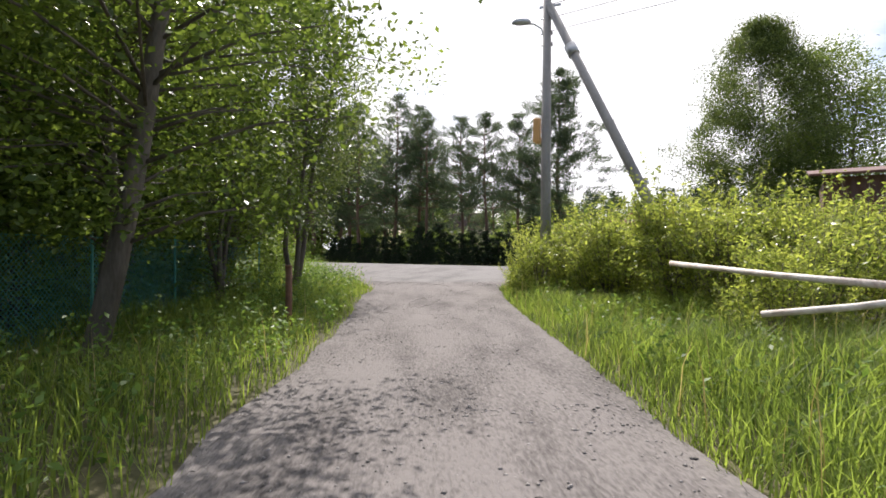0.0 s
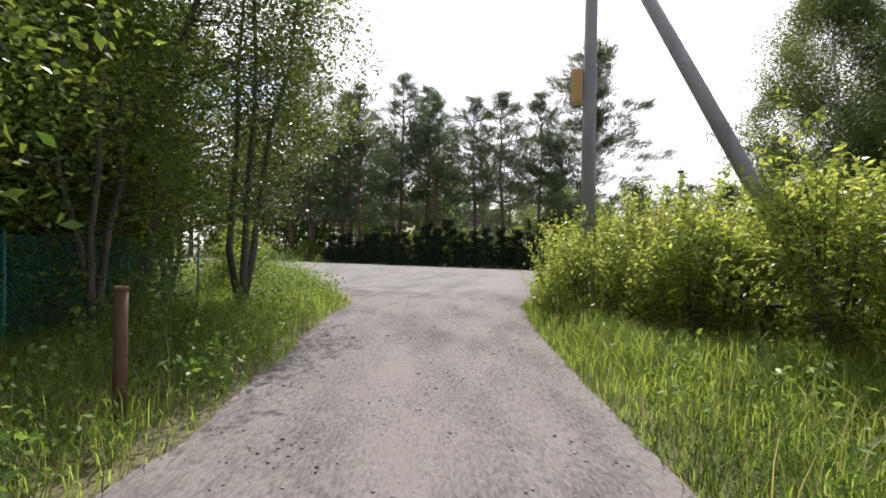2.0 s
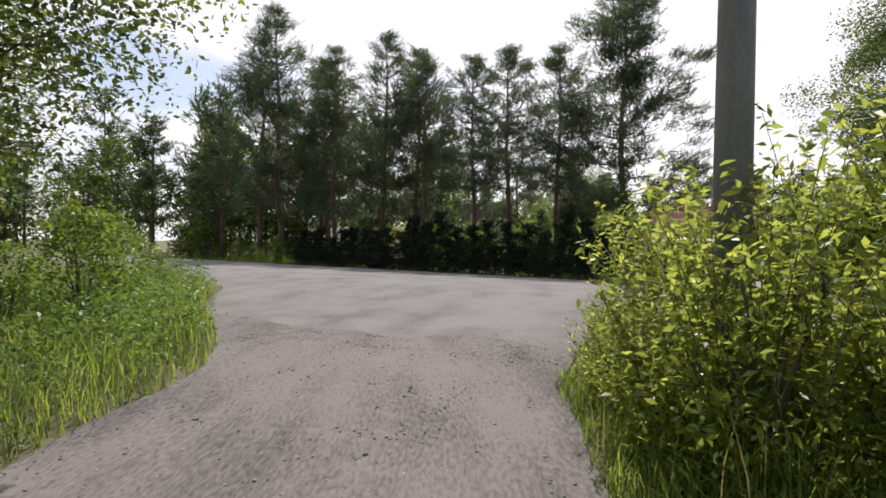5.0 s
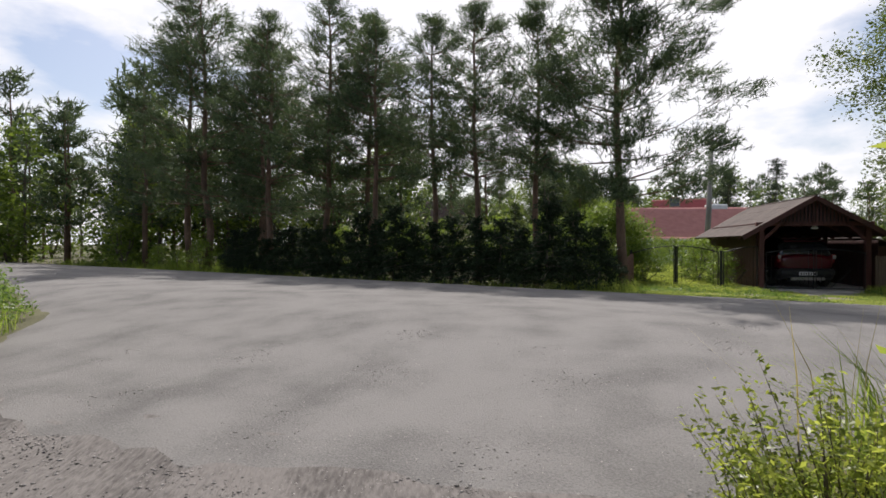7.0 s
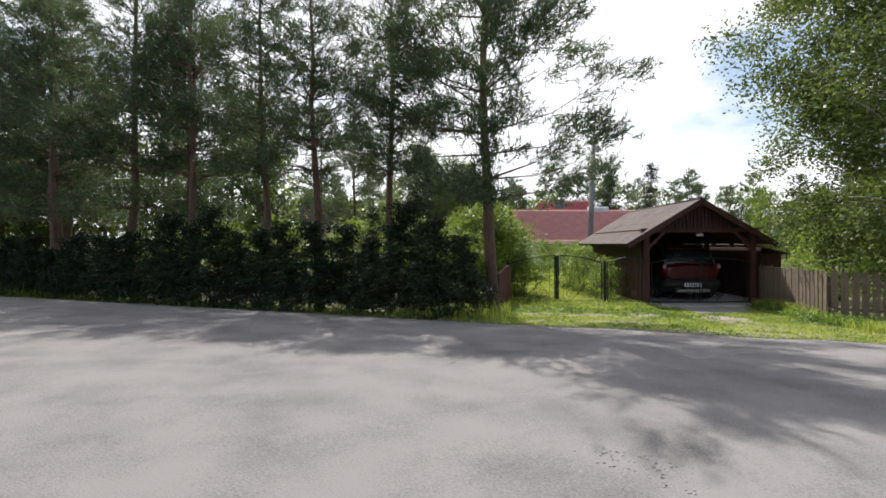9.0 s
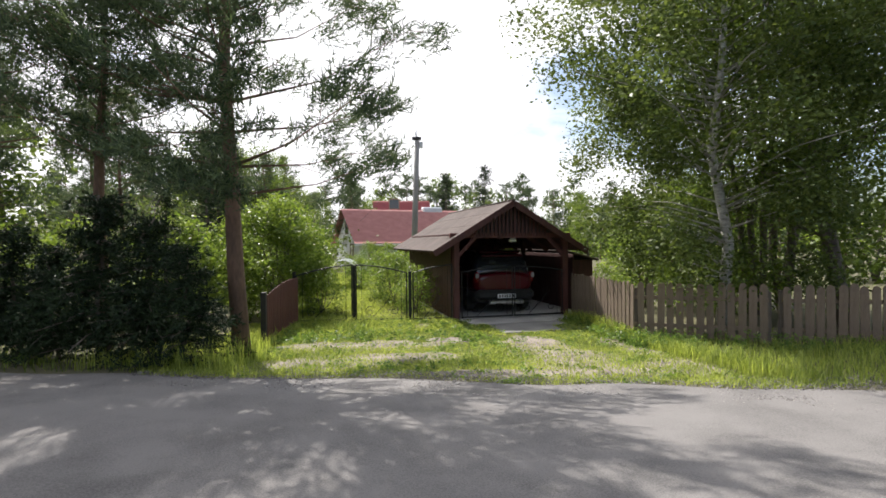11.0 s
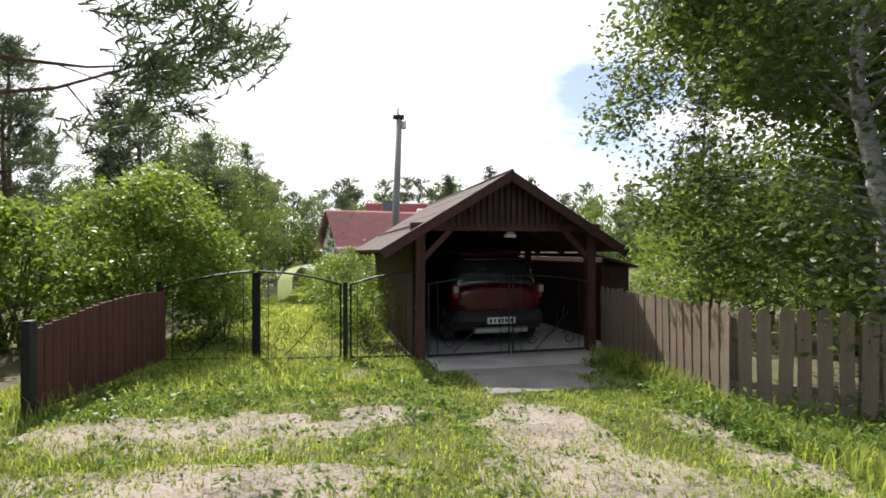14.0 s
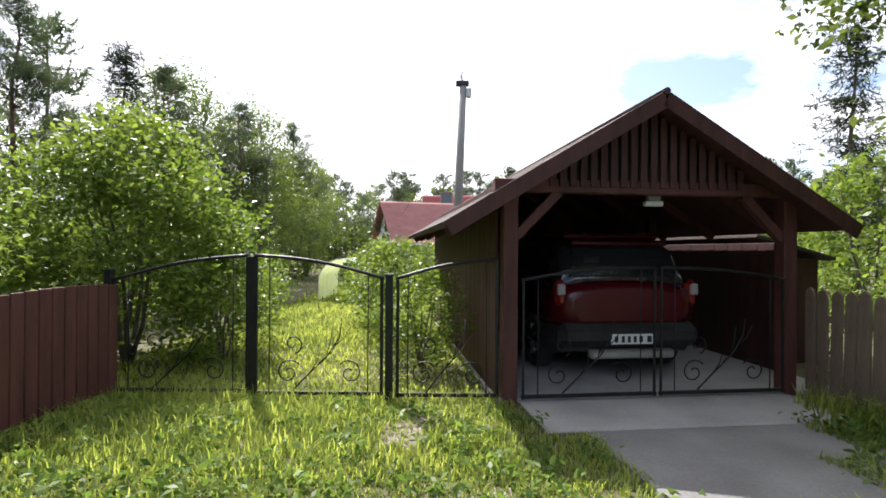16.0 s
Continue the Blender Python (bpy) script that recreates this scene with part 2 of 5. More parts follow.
def rod(bm, points, radii, sides=6):
    """A round bar along points, with a radius at each."""
    pts = [Vector(p) for p in points]
    radii = radii if hasattr(radii, "__len__") else [radii] * len(pts)
    rings = []
    side = None
    for i, p in enumerate(pts):
        d = (pts[min(i + 1, len(pts) - 1)] - pts[max(i - 1, 0)]).normalized()
        if side is None:
            side = d.orthogonal().normalized()
        side = (side - d * side.dot(d)).normalized()
        up = d.cross(side)
        rings.append([bm.verts.new(p + (side * math.cos(a) + up * math.sin(a)) * radii[i]) for a in (2 * math.pi * k / sides for k in range(sides))])
    for r0, r1 in zip(rings, rings[1:]):
        for k in range(sides):
            f = bm.faces.new((r0[k], r0[(k + 1) % sides], r1[(k + 1) % sides], r1[k]))
            f.smooth = True
    bm.faces.new(rings[0][::-1])
    bm.faces.new(rings[-1])


def thing(name, place, label, category, group="", turn=0.0, kind=""):
    ob = new(name)
    ob.matrix_world = pose(*place, 0, 0, turn)
    return tagged(ob, label, category, group, kind)


# ---- the lie of the land ----
V_AT = [-60, 3, 9, 11.5, 13, 14.5, 16, 17.5, 19, 20.5, 22, 23.5, 25, 26.5, 28.5, 200]
V_Z = [0.0, 0.0, 0.05, 0.12, 0.2, 0.36, 0.5, 0.53, 0.49, 0.44, 0.37, 0.29, 0.17, 0.07, 0.0, 0.0]
SLOPE = 0.215


def land(x, y):
    """The ground's height: a low crown along the asphalt road."""
    return np.interp(np.asarray(y) + SLOPE * np.asarray(x), V_AT, V_Z)


def soft_land(x, y):
    return (land(x, np.asarray(y) - 0.6) + land(x, y) + land(x, np.asarray(y) + 0.6)) / 3


def ripple(x, y, k=1.0):
    return 0.5 * (np.sin(1.3 * k * x + 0.7 * np.sin(0.9 * k * y)) + np.sin(1.7 * k * y + 1.1 * np.sin(0.6 * k * x)))


def left_edge(y):
    return np.interp(y, [-8, 1.1, 3.1, 5.5, 9.2, 11.8, 12.6, 14.2], [1.2, -3.1, -3.9, -4.95, -6.9, -8.0, -8.7, -10.6]) + 0.05 * ripple(y * 2.3, y * 1.7)


def right_edge(y):
    return np.interp(y, [-8, 1.75, 4.2, 6.6, 9.2, 12.4, 13.4], [4.1, 0.06, -0.97, -2.0, -3.1, -4.3, -4.35]) + 0.05 * ripple(y * 2.0 + 3, y * 1.6)


def near_edge(x):
    return np.interp(x, [-140, -20, -13.5, -11, -8.5, -6.5, -5, -4.3, -3.9, -2.8, 0, 70], [46, 20.0, 17.0, 14.4, 13.5, 13.5, 13.8, 13.9, 14.5, 15.4, 14.9, -0.2]) + 0.08 * ripple(x * 2.2, x) + 0.07 * ripple(x * 7.0, x * 5.0)


def far_edge(x):
    return np.interp(x, [-140, -36, -22, -5, 1.5, 70], [52, 32.5, 29.6, 25.3, 23.7, 9.4]) + 0.12 * ripple(x * 1.6 + 1, x)


def sheet(name, xs_left, xs_right, ys, cols, lift, mat, label, by_x=False):
    """A strip of ground between two edges, that follows the land."""
    u = np.linspace(0, 1, cols)
    if by_x:
        X = np.repeat(ys[:, None], cols, 1)
        Y = xs_left[:, None] * (1 - u) + xs_right[:, None] * u
    else:
        Y = np.repeat(ys[:, None], cols, 1)
        X = xs_left[:, None] * (1 - u) + xs_right[:, None] * u
    Z = soft_land(X, Y) + lift + 0.006 * ripple(X * 3, Y * 3)
    if by_x:
        Z[:, 0] -= 0.05
        Z[:, -1] -= 0.05
    else:
        Z += 0.007 * ripple(X * 9, Y * 8)
    idx = np.arange(X.size).reshape(X.shape)
    q = np.stack([idx[:-1, :-1], idx[:-1, 1:], idx[1:, 1:], idx[1:, :-1]], -1).reshape(-1, 4)
    if by_x:
        q = q[:, ::-1]
    return tagged(raw(name, np.stack([X, Y, Z], -1).reshape(-1, 3), q, mat, smooth=True), label, kind="structure")


gx = np.concatenate([[-900, -400, -180, -90, -60, -45, -35, -28], np.arange(-22, 10.1, 0.4), [12, 16, 22, 30, 45, 70, 120, 250, 500, 900]])
gy = np.concatenate([[-400, -150, -60, -30, -15], np.arange(-9, 46, 0.4), [50, 58, 70, 90, 130, 200, 400, 900]])
GX, GY = np.meshgrid(gx, gy)
GZ = soft_land(GX, GY) + 0.012 * ripple(GX * 2, GY * 2)
gi = np.arange(GX.size).reshape(GX.shape)
ground = raw("ground", np.stack([GX, GY, GZ], -1).reshape(-1, 3), np.stack([gi[:-1, :-1], gi[:-1, 1:], gi[1:, 1:], gi[1:, :-1]], -1).reshape(-1, 4), M_SOIL, smooth=True)
tagged(ground, "mossy soil under grass on both sides of the road", "ground", kind="structure")
ys = np.arange(-8, 14.4, 0.15)
sheet("dirt_road", left_edge(ys), right_edge(ys), ys, 24, 0.03, M_DIRT, "grey gravelly dirt track with worn ruts")
xs = np.concatenate([np.arange(-140, -24, 2.0), np.arange(-24, 8, 0.2), np.arange(8, 71, 2.0)])
sheet("road", near_edge(xs), far_edge(xs), xs, 30, 0.034, M_ASPHALT, "old pale grey asphalt road with crumbling edges", by_x=True)


# ---- plants ----
def blades(rng, x, y, height, width, lean=0.35):
    """Grass blades that stand at x, y: five corners each."""
    n = len(x)
    z = soft_land(x, y)
    a = rng.uniform(0, 2 * np.pi, n)
    h = height * rng.uniform(0.45, 1.15, n)
    out = lean * h * rng.uniform(0.2, 1.6, n)
    dx, dy = np.cos(a), np.sin(a)
    w = width * rng.uniform(0.6, 1.3, n)
    px, py = -dy * w / 2, dx * w / 2
    v = np.zeros((n, 5, 3))
    v[:, 0] = np.stack([x - px, y - py, z - 0.02], -1)
    v[:, 1] = np.stack([x + px, y + py, z - 0.02], -1)
    v[:, 2] = np.stack([x + px * 0.8 + dx * out * 0.3, y + py * 0.8 + dy * out * 0.3, z + h * 0.6], -1)
    v[:, 3] = np.stack([x - px * 0.8 + dx * out * 0.3, y - py * 0.8 + dy * out * 0.3, z + h * 0.6], -1)
    v[:, 4] = np.stack([x + dx * out, y + dy * out, z + h], -1)
    b = np.arange(n)[:, None] * 5
    return v.reshape(-1, 3), b + np.array([0, 1, 2, 3]), b + np.array([3, 2, 4])


def leaves(rng, at, size, slim=0.5, droop=0.0, flat=0.5):
    """Rhombic folded leaves at the given places."""
    n = len(at)
    a = rng.uniform(0, 2 * np.pi, n)
    e = rng.normal(-droop, 0.5, n)
    d = np.stack([np.cos(a) * np.cos(e), np.sin(a) * np.cos(e), np.sin(e)], -1)
    r = rng.normal(0, 1, (n, 3))
    r[:, 2] += flat * 2
    s = np.cross(d, r)
    s /= np.linalg.norm(s, axis=1, keepdims=True) + 1e-6
    nrm = np.cross(s, d)
    k = (size * rng.uniform(0.6, 1.3, n))[:, None]
    v = np.stack([at - d * k * 0.5, at + s * k * slim * 0.5 + nrm * k * 0.08, at + d * k * 0.5, at - s * k * slim * 0.5 + nrm * k * 0.08], 1)
    return v.reshape(-1, 3), np.arange(n)[:, None] * 4 + np.array([0, 1, 2, 3])


def needles(rng, at, way, length, width):
    """Thin spikes at the given places, pointing about the given ways."""
    n = len(at)
    d = way + rng.normal(0, 0.55, (n, 3))
    d /= np.linalg.norm(d, axis=1, keepdims=True) + 1e-6
    s = np.cross(d, rng.normal(0, 1, (n, 3)))
    s /= np.linalg.norm(s, axis=1, keepdims=True) + 1e-6
    k = (length * rng.uniform(0.6, 1.2, n))[:, None]
    v = np.stack([at - s * width / 2, at + s * width / 2, at + d * k], 1)
    return v.reshape(-1, 3), np.arange(n)[:, None] * 3 + np.array([0, 1, 2])


def broadleaf(name, label, category, seed, height, base, radius, clumps, per, size, leaf_mat, bark, trunk=0.12, stems=1, lean=(0, 0), slim=0.55, puff=0.34, droop=0.2, weep=0.0, group="", shoots=0, long=0.7):
    """A broad-leaved tree or shrub: stems, limbs and a crown of many leaves in uneven clumps."""
    rng = np.random.default_rng(seed)
    top = thing(name, (0, 0, 0), label, category, group)
    bm = bmesh.new()
    trunks = []
    for s in range(stems):
        a = 2 * math.pi * s / stems + seed
        spread = 0.0 if stems == 1 else radius * 0.42
        pts = []
        for i in range(7):
            f = i / 6
            wob = 0.035 * height
            pts.append(Vector((lean[0] * f + math.cos(a) * spread * f + rng.normal(0, wob * 0.3) * (i > 0), lean[1] * f + math.sin(a) * spread * f + rng.normal(0, wob * 0.3) * (i > 0), height * 0.93 * f - 0.1 * (i == 0))))
        trunks.append(pts)
        rod(bm, pts, [trunk * (1.15 - f) ** 0.9 + 0.006 for f in (0, 0.17, 0.33, 0.5, 0.67, 0.83, 1)], 7)
    places = []
    for c in range(clumps):
        f = rng.uniform(0, 1) ** 0.85
        z = base + (height - base) * f
        shape = math.sin(math.pi * min(1, 0.12 + 0.86 * f)) ** 0.7
        a = rng.uniform(0, 2 * math.pi)
        r = radius * shape * math.sqrt(rng.uniform(0.3, 1.0)) * rng.uniform(0.75, 1.15) * (0.72 + 0.42 * abs(math.sin(1.5 * a + 7.0 * f + seed)))
        pts = trunks[c % stems]
        tf = min(0.98, max(0.1, (z - 0.25 * r) / (height * 0.93)))
        i = min(5, int(tf * 6))
        foot = pts[i].lerp(pts[i + 1], tf * 6 - i)
        end = Vector((lean[0] * f + r * math.cos(a), lean[1] * f + r * math.sin(a), z))
        mid = foot.lerp(end, 0.55) + Vector((0, 0, 0.06 * r))
        thick = max(0.006, trunk * 0.28 * (1 - f * 0.7))
        if c % 2 == 0:
            rod(bm, [foot, mid, end], [thick, thick * 0.6, 0.004], 4)
        k = int(per * rng.uniform(0.6, 1.4))
        p = np.array(end)[None] + np.clip(rng.normal(0, 1, (k, 3)), -1.7, 1.7) * np.array([puff, puff, puff * 0.72]) * rng.uniform(0.7, 1.25)
        if weep:
            p[:, 2] -= np.abs(rng.normal(0, weep, k))
        places.append(p)
    for c in range(shoots):
        a = rng.uniform(0, 2 * math.pi)
        r = radius * math.sqrt(rng.uniform(0, 1))
        z = height * (1.0 - 0.55 * (r / radius) ** 2) * rng.uniform(0.55, 0.95)
        ln = long * rng.uniform(0.5, 1.3)
        d = Vector((math.cos(a) * rng.uniform(0.1, 0.7), math.sin(a) * rng.uniform(0.1, 0.7), 1)).normalized()
        foot = Vector((r * math.cos(a), r * math.sin(a), z))
        rod(bm, [foot - d * 0.3, foot + d * ln * 0.5, foot + d * ln + Vector((0, 0, -0.08 * ln))], [0.007, 0.005, 0.003], 4)
        k = int(46 * ln)
        places.append(np.array(foot)[None] + np.linspace(0, 1, k)[:, None] * np.array(d)[None] * ln + rng.normal(0, 0.045, (k, 3)))
    part("trunk", bm, bark, top)
    v, q = leaves(rng, np.concatenate(places), size, slim, droop)
    raw("crown", v, q, leaf_mat, top)
    return top


def pine(name, label, seed, height, bare, radius, whorls, mat=None, bark=None, dense=1.0, spruce=False, category="tree", group="", tuft=0.14, wide=0.021, shoots=8, pad=0.17, side=0.0):
    """A conifer: a straight stem, whorls of boughs and tufts of needles along them."""
    rng = np.random.default_rng(seed)
    top = thing(name, (0, 0, 0), label, category, group)
    bm = bmesh.new()
    stem = [Vector((rng.normal(0, 0.05), rng.normal(0, 0.05), height * f - 0.1 * (f == 0))) for f in np.linspace(0, 1, 8)]
    r0 = height * 0.0118
    rod(bm, stem, [r0 * (1.05 - f) + 0.012 for f in np.linspace(0, 1, 8)], 8)
    at, way = [], []
    for w in range(whorls):
        f = (w + rng.uniform(0, 0.7)) / whorls
        z = bare + (height - bare) * f
        i = min(6, int(z / height * 7))
        foot = stem[i].lerp(stem[i + 1], z / height * 7 - i)
        reach = radius * ((1 - f) ** 0.75 if spruce else (0.5 + 0.5 * math.sin(math.pi * (0.28 + 0.5 * f))) * (1.02 - f ** 2.4))
        for b in range(rng.integers(4, 7)):
            a = rng.uniform(0, 2 * math.pi)
            ln = max(0.25, reach * rng.uniform(0.55, 1.15) * (1 + side * max(0.0, math.cos(a + 0.35)) * (f < 0.3)))
            ln = min(ln, radius * 1.15)
            rise = rng.uniform(-0.25, 0.0) if spruce else rng.uniform(-0.02, 0.35) + 0.75 * f
            flat = Vector((math.cos(a), math.sin(a), 0))
            pts = [foot, foot + flat * ln * 0.5 + Vector((0, 0, ln * rise * 0.3)), foot + flat * ln + Vector((0, 0, ln * rise))]
            rod(bm, pts, [max(0.01, r0 * 0.28 * (1 - 0.6 * f)), 0.012, 0.005], 4)
            pads = max(2, int(dense * (1.5 + ln * 2.2)))
            for t in range(pads):
                g = rng.uniform(0.12, 1.0) if spruce else 1.0 - 0.6 * rng.uniform(0, 1) ** 1.4
                p = pts[0].lerp(pts[1], g * 2) if g < 0.5 else pts[1].lerp(pts[2], g * 2 - 1)
                pc = np.array(p) + rng.normal(0, 1, 3) * np.array([0.15, 0.15, 0.08]) * ln * (1.1 - 0.35 * g)
                if not spruce:
                    rod(bm, [p, Vector(pc)], [0.008, 0.004], 3)
                out = np.array(flat) * 0.7 + (pc - np.array(p)) * 1.5 / max(ln, 0.3)
                for h in range(shoots):
                    c = pc + rng.normal(0, 1, 3) * np.array([1, 1, 0.5]) * pad
                    d = out + rng.normal(0, 0.35, 3) + np.array([0, 0, -0.12 if spruce else 0.55])
                    d /= np.linalg.norm(d)
                    k = 12
                    line = c[None] + np.linspace(-0.5, 0.5, k)[:, None] * d[None] * tuft * 2.2
                    at.append(line)
                    way.append(np.repeat(d[None] * 0.7, k, 0))
    part("trunk", bm, bark or M_PINEBARK, top)
    v, q = needles(rng, np.concatenate(at), np.concatenate(way), tuft, wide)
    raw("crown", v, q, mat or M_PINE, top)
    return top


def grown(ob, x, y, turn=0.0, size=1.0, z=None, tall=1.0):
    """A copy of a plant, standing on the land at x, y."""
    zz = float(soft_land(x, y)) - 0.03 if z is None else z
    c = copy_thing(ob, pose(x, y, zz, 0, 0, turn) @ Matrix.Diagonal((size, size, size * tall, 1)))
    return c


def placed(ob, x, y, turn=0.0, size=1.0):
    ob.matrix_world = pose(x, y, float(soft_land(x, y)) - 0.03, 0, 0, turn) @ Matrix.Scale(size, 4)
    return ob


# row of pines behind the hedge
pine_a = pine("pine_tree", "tall Scots pine with reddish trunk and open crown", 3, 10.6, 2.5, 2.5, 18, dense=1.0, group="row of pines", side=0.3, tuft=0.15, wide=0.022, shoots=16, pad=0.17)
pine_b = pine("pine_tree", "tall Scots pine with dark green needles", 8, 10.2, 3.9, 2.25, 16, dense=0.8, group="row of pines", tuft=0.15, shoots=10, pad=0.16)
pine_c = pine("pine_tree", "tall Scots pine with dense dark crown", 14, 10.6, 2.6, 2.4, 19, dense=0.85, group="row of pines", tuft=0.15, shoots=10, pad=0.16)
placed(pine_a, -5.05, 26.75, 20, 1.02)
placed(pine_b, -7.55, 27.95, 40, 0.88)
placed(pine_c, -16.6, 30.0, 0, 1.1)
for ob, x, y, a, s in ((pine_b, -9.55, 27.8, 150, 1.02), (pine_b, -11.3, 28.4, 200, 1.03), (pine_b, -13.9, 29.0, 290, 1.1), (pine_c, -15.2, 30.9, 100, 0.95),
                       (pine_c, -19.6, 30.0, 80, 0.98), (pine_c, -21.6, 32.0, 220, 1.0), (pine_c, -24.6, 31.4, 160, 1.28), (pine_c, -27.4, 33.0, 60, 1.22), (pine_c, -24.5, 35.5, 10, 1.1), (pine_c, -7.7, 41.5, 30, 0.5), (pine_b, -9.2, 40.2, 130, 0.72), (pine_c, -8.0, 48.0, 240, 0.58), (pine_c, -12.4, 39.0, 300, 0.68)):
    grown(ob, x, y, a, s)

# clipped spruce hedge along the road
spruce_a = pine("spruce_bush", "dark green spruce grown into a dense hedge", 21, 2.25, 0.05, 0.95, 13, M_SPRUCE, M_BARK, dense=1.9, spruce=True, category="hedge", group="spruce hedge", tuft=0.09, wide=0.026, shoots=4, pad=0.12)
placed(spruce_a, -6.2, 26.45)
rngh = random.Random(5)
grown(spruce_a, -5.55, 26.15, 70, 0.8)
hx = -7.0
while hx > -22.5:
    grown(spruce_a, hx, 26.35 - 0.25 * (hx + 6) + rngh.uniform(-0.15, 0.15), rngh.uniform(0, 360), rngh.uniform(0.82, 1.1), tall=rngh.uniform(0.85, 1.12))
    hx -= 0.78

# willow scrub beside the track
willow_a = broadleaf("willow_shrub", "bright green willow shrub with narrow leaves", "shrub", 31, 2.2, 0.2, 0.95, 66, 52, 0.105, M_WILLOW, M_BARK, 0.022, 6, slim=0.36, puff=0.2, shoots=62, long=1.2, group="willow scrub")
willow_b = broadleaf("willow_shrub", "bright green leafy willow shrub", "shrub", 33, 1.8, 0.1, 0.95, 64, 52, 0.102, M_WILLOW, M_BARK, 0.02, 7, slim=0.4, puff=0.2, shoots=58, long=1.1, group="willow scrub")
placed(willow_a, -1.2, 9.7, 0, 0.78)
placed(willow_b, -2.9, 11.2, 0, 0.75)
for ob, x, y, a, s in ((willow_b, -1.8, 10.7, 40, 0.98), (willow_a, 0.0, 8.7, 90, 1.2), (willow_b, -0.9, 10.0, 140, 1.15), (willow_a, 0.9, 7.8, 200, 1.05), (willow_b, 0.3, 9.5, 250, 1.15),
                       (willow_a, 1.6, 8.3, 300, 1.05), (willow_b, 1.7, 6.6, 30, 1.05), (willow_a, 1.0, 5.4, 60, 0.7), (willow_b, 2.8, 7.2, 100, 0.95), (willow_a, -2.3, 12.5, 160, 1.0),
                       (willow_a, -3.2, 12.95, 200, 0.85), (willow_b, -1.2, 11.9, 220, 1.35), (willow_a, 2.9, 9.6, 20, 1.15), (willow_b, 1.2, 11.0, 75, 1.25), (willow_b, -3.75, 13.2, 10, 0.4), (willow_b, -3.8, 12.35, 310, 0.42), (willow_b, -3.4, 11.6, 110, 0.58), (willow_b, -3.2, 14.2, 80, 0.4), (willow_b, 3.2, 4.6, 130, 0.95), (willow_a, 4.2, 6.0, 210, 0.7), (willow_b, -3.9, 13.75, 50, 0.45)):
    grown(ob, x, y, a, s)

# trees on the shaded side of the track
alder_a = broadleaf("alder_tree", "large shady alder with leaning grey-brown trunk", "tree", 41, 7.8, 1.6, 2.8, 200, 120, 0.09, M_ALDER, M_BARK, 0.11, 1, (1.7, 0.5), puff=0.36, group="trees beside the track")
alder_b = broadleaf("alder_tree", "dense alder with several thin dark stems", "tree", 43, 6.6, 0.5, 2.1, 150, 95, 0.1, M_ALDER, M_BARK, 0.07, 3, puff=0.34, group="trees beside the track")
birch_a = broadleaf("birch_tree", "slender birch with light drooping foliage", "tree", 47, 8.4, 2.3, 2.1, 220, 95, 0.088, M_BIRCH, M_BARK, 0.07, 3, (0.5, 0.2), puff=0.3, weep=0.3, group="trees beside the track")
placed(alder_a, -5.75, 2.0)
alder_c = broadleaf("alder_thicket", "dense dark alder thicket behind the wire fence", "shrub", 45, 4.4, 0.0, 1.5, 110, 60, 0.125, M_ALDER, M_BARK, 0.035, 5, puff=0.3, group="thicket")
placed(alder_c, -9.7, 3.4)
for x, y, a, s in ((-8.0, -0.4, 40, 1.0), (-8.9, 1.5, 90, 1.05), (-10.6, 5.2, 200, 1.0), (-11.3, 6.9, 250, 1.0), (-10.9, 3.0, 300, 1.3), (-11.6, 5.2, 20, 1.4), (-12.2, 7.6, 70, 1.3), (-9.9, 0.5, 120, 1.4), (-11.4, 9.0, 10, 0.8), (-13.4, 9.4, 10, 1.2), (-14.6, 7.0, 160, 1.5), (-14.0, 4.0, 220, 1.6), (-16.5, 10.0, 280, 1.3), (-19, 12.0, 340, 1.2), (-12.6, 1.8, 100, 1.6)):
    grown(alder_c, x, y, a, s)
placed(alder_b, -10.2, 5.6)
placed(birch_a, -9.4, 10.0, 0, 0.95)
for ob, x, y, a, s in ((alder_a, -10.6, 8.6, -10, 1.0), (alder_b, -8.6, 6.6, 30, 0.75), (alder_a, -6.6, 0.9, 250, 0.95), (alder_a, -7.6, 3.4, 320, 0.85), (alder_b, -9.4, 3.0, 60, 1.1), (alder_b, -10.9, 7.4, 300, 1.0), (alder_a, -10.4, 4.2, 230, 1.1),
                       (alder_b, -12.4, 8.4, 20, 1.05), (alder_a, -12.0, 6.0, 80, 1.15), (birch_a, -12.8, 11.0, 90, 0.9), (alder_b, -14.0, 9.6, 150, 1.1), (birch_a, -15.4, 12.0, 170, 0.9),
                       (alder_b, -15.5, 9.0, 30, 1.2), (alder_a, -4.0, -2.5, 160, 1.0), (alder_b, -17.5, 12.0, 190, 1.1), (alder_b, -9.6, 0.8, 260, 1.2), (alder_a, -13.5, 3.5, 15, 1.2), (alder_b, -12.0, 1.0, 200, 1.3)):
    grown(ob, x, y, a, s)

# garden, birch by the fence, trees round about
birch_b = broadleaf("birch_tree", "large birch with pale trunk overhanging the fence", "tree", 53, 12.6, 1.2, 3.4, 330, 400, 0.098, M_BIRCH, M_BIRCHBARK, 0.11, 1, puff=0.36, weep=0.16)
placed(birch_b, 4.65, 28.6)
for ob, x, y, a, s in ((alder_a, 7.6, 28.4, 70, 1.5), (alder_b, 7.0, 30.6, 60, 1.25), (alder_b, 8.2, 31.0, 190, 1.5), (alder_b, -8.6, 44.5, 20, 1.0), (alder_b, -7.6, 42.8, 140, 0.75), (alder_b, -8.6, 50.5, 250, 0.95), (alder_b, -9.0, 54.0, 80, 0.92), (alder_b, -10.3, 43.0, 310, 1.1)):
    grown(ob, x, y, a, s)
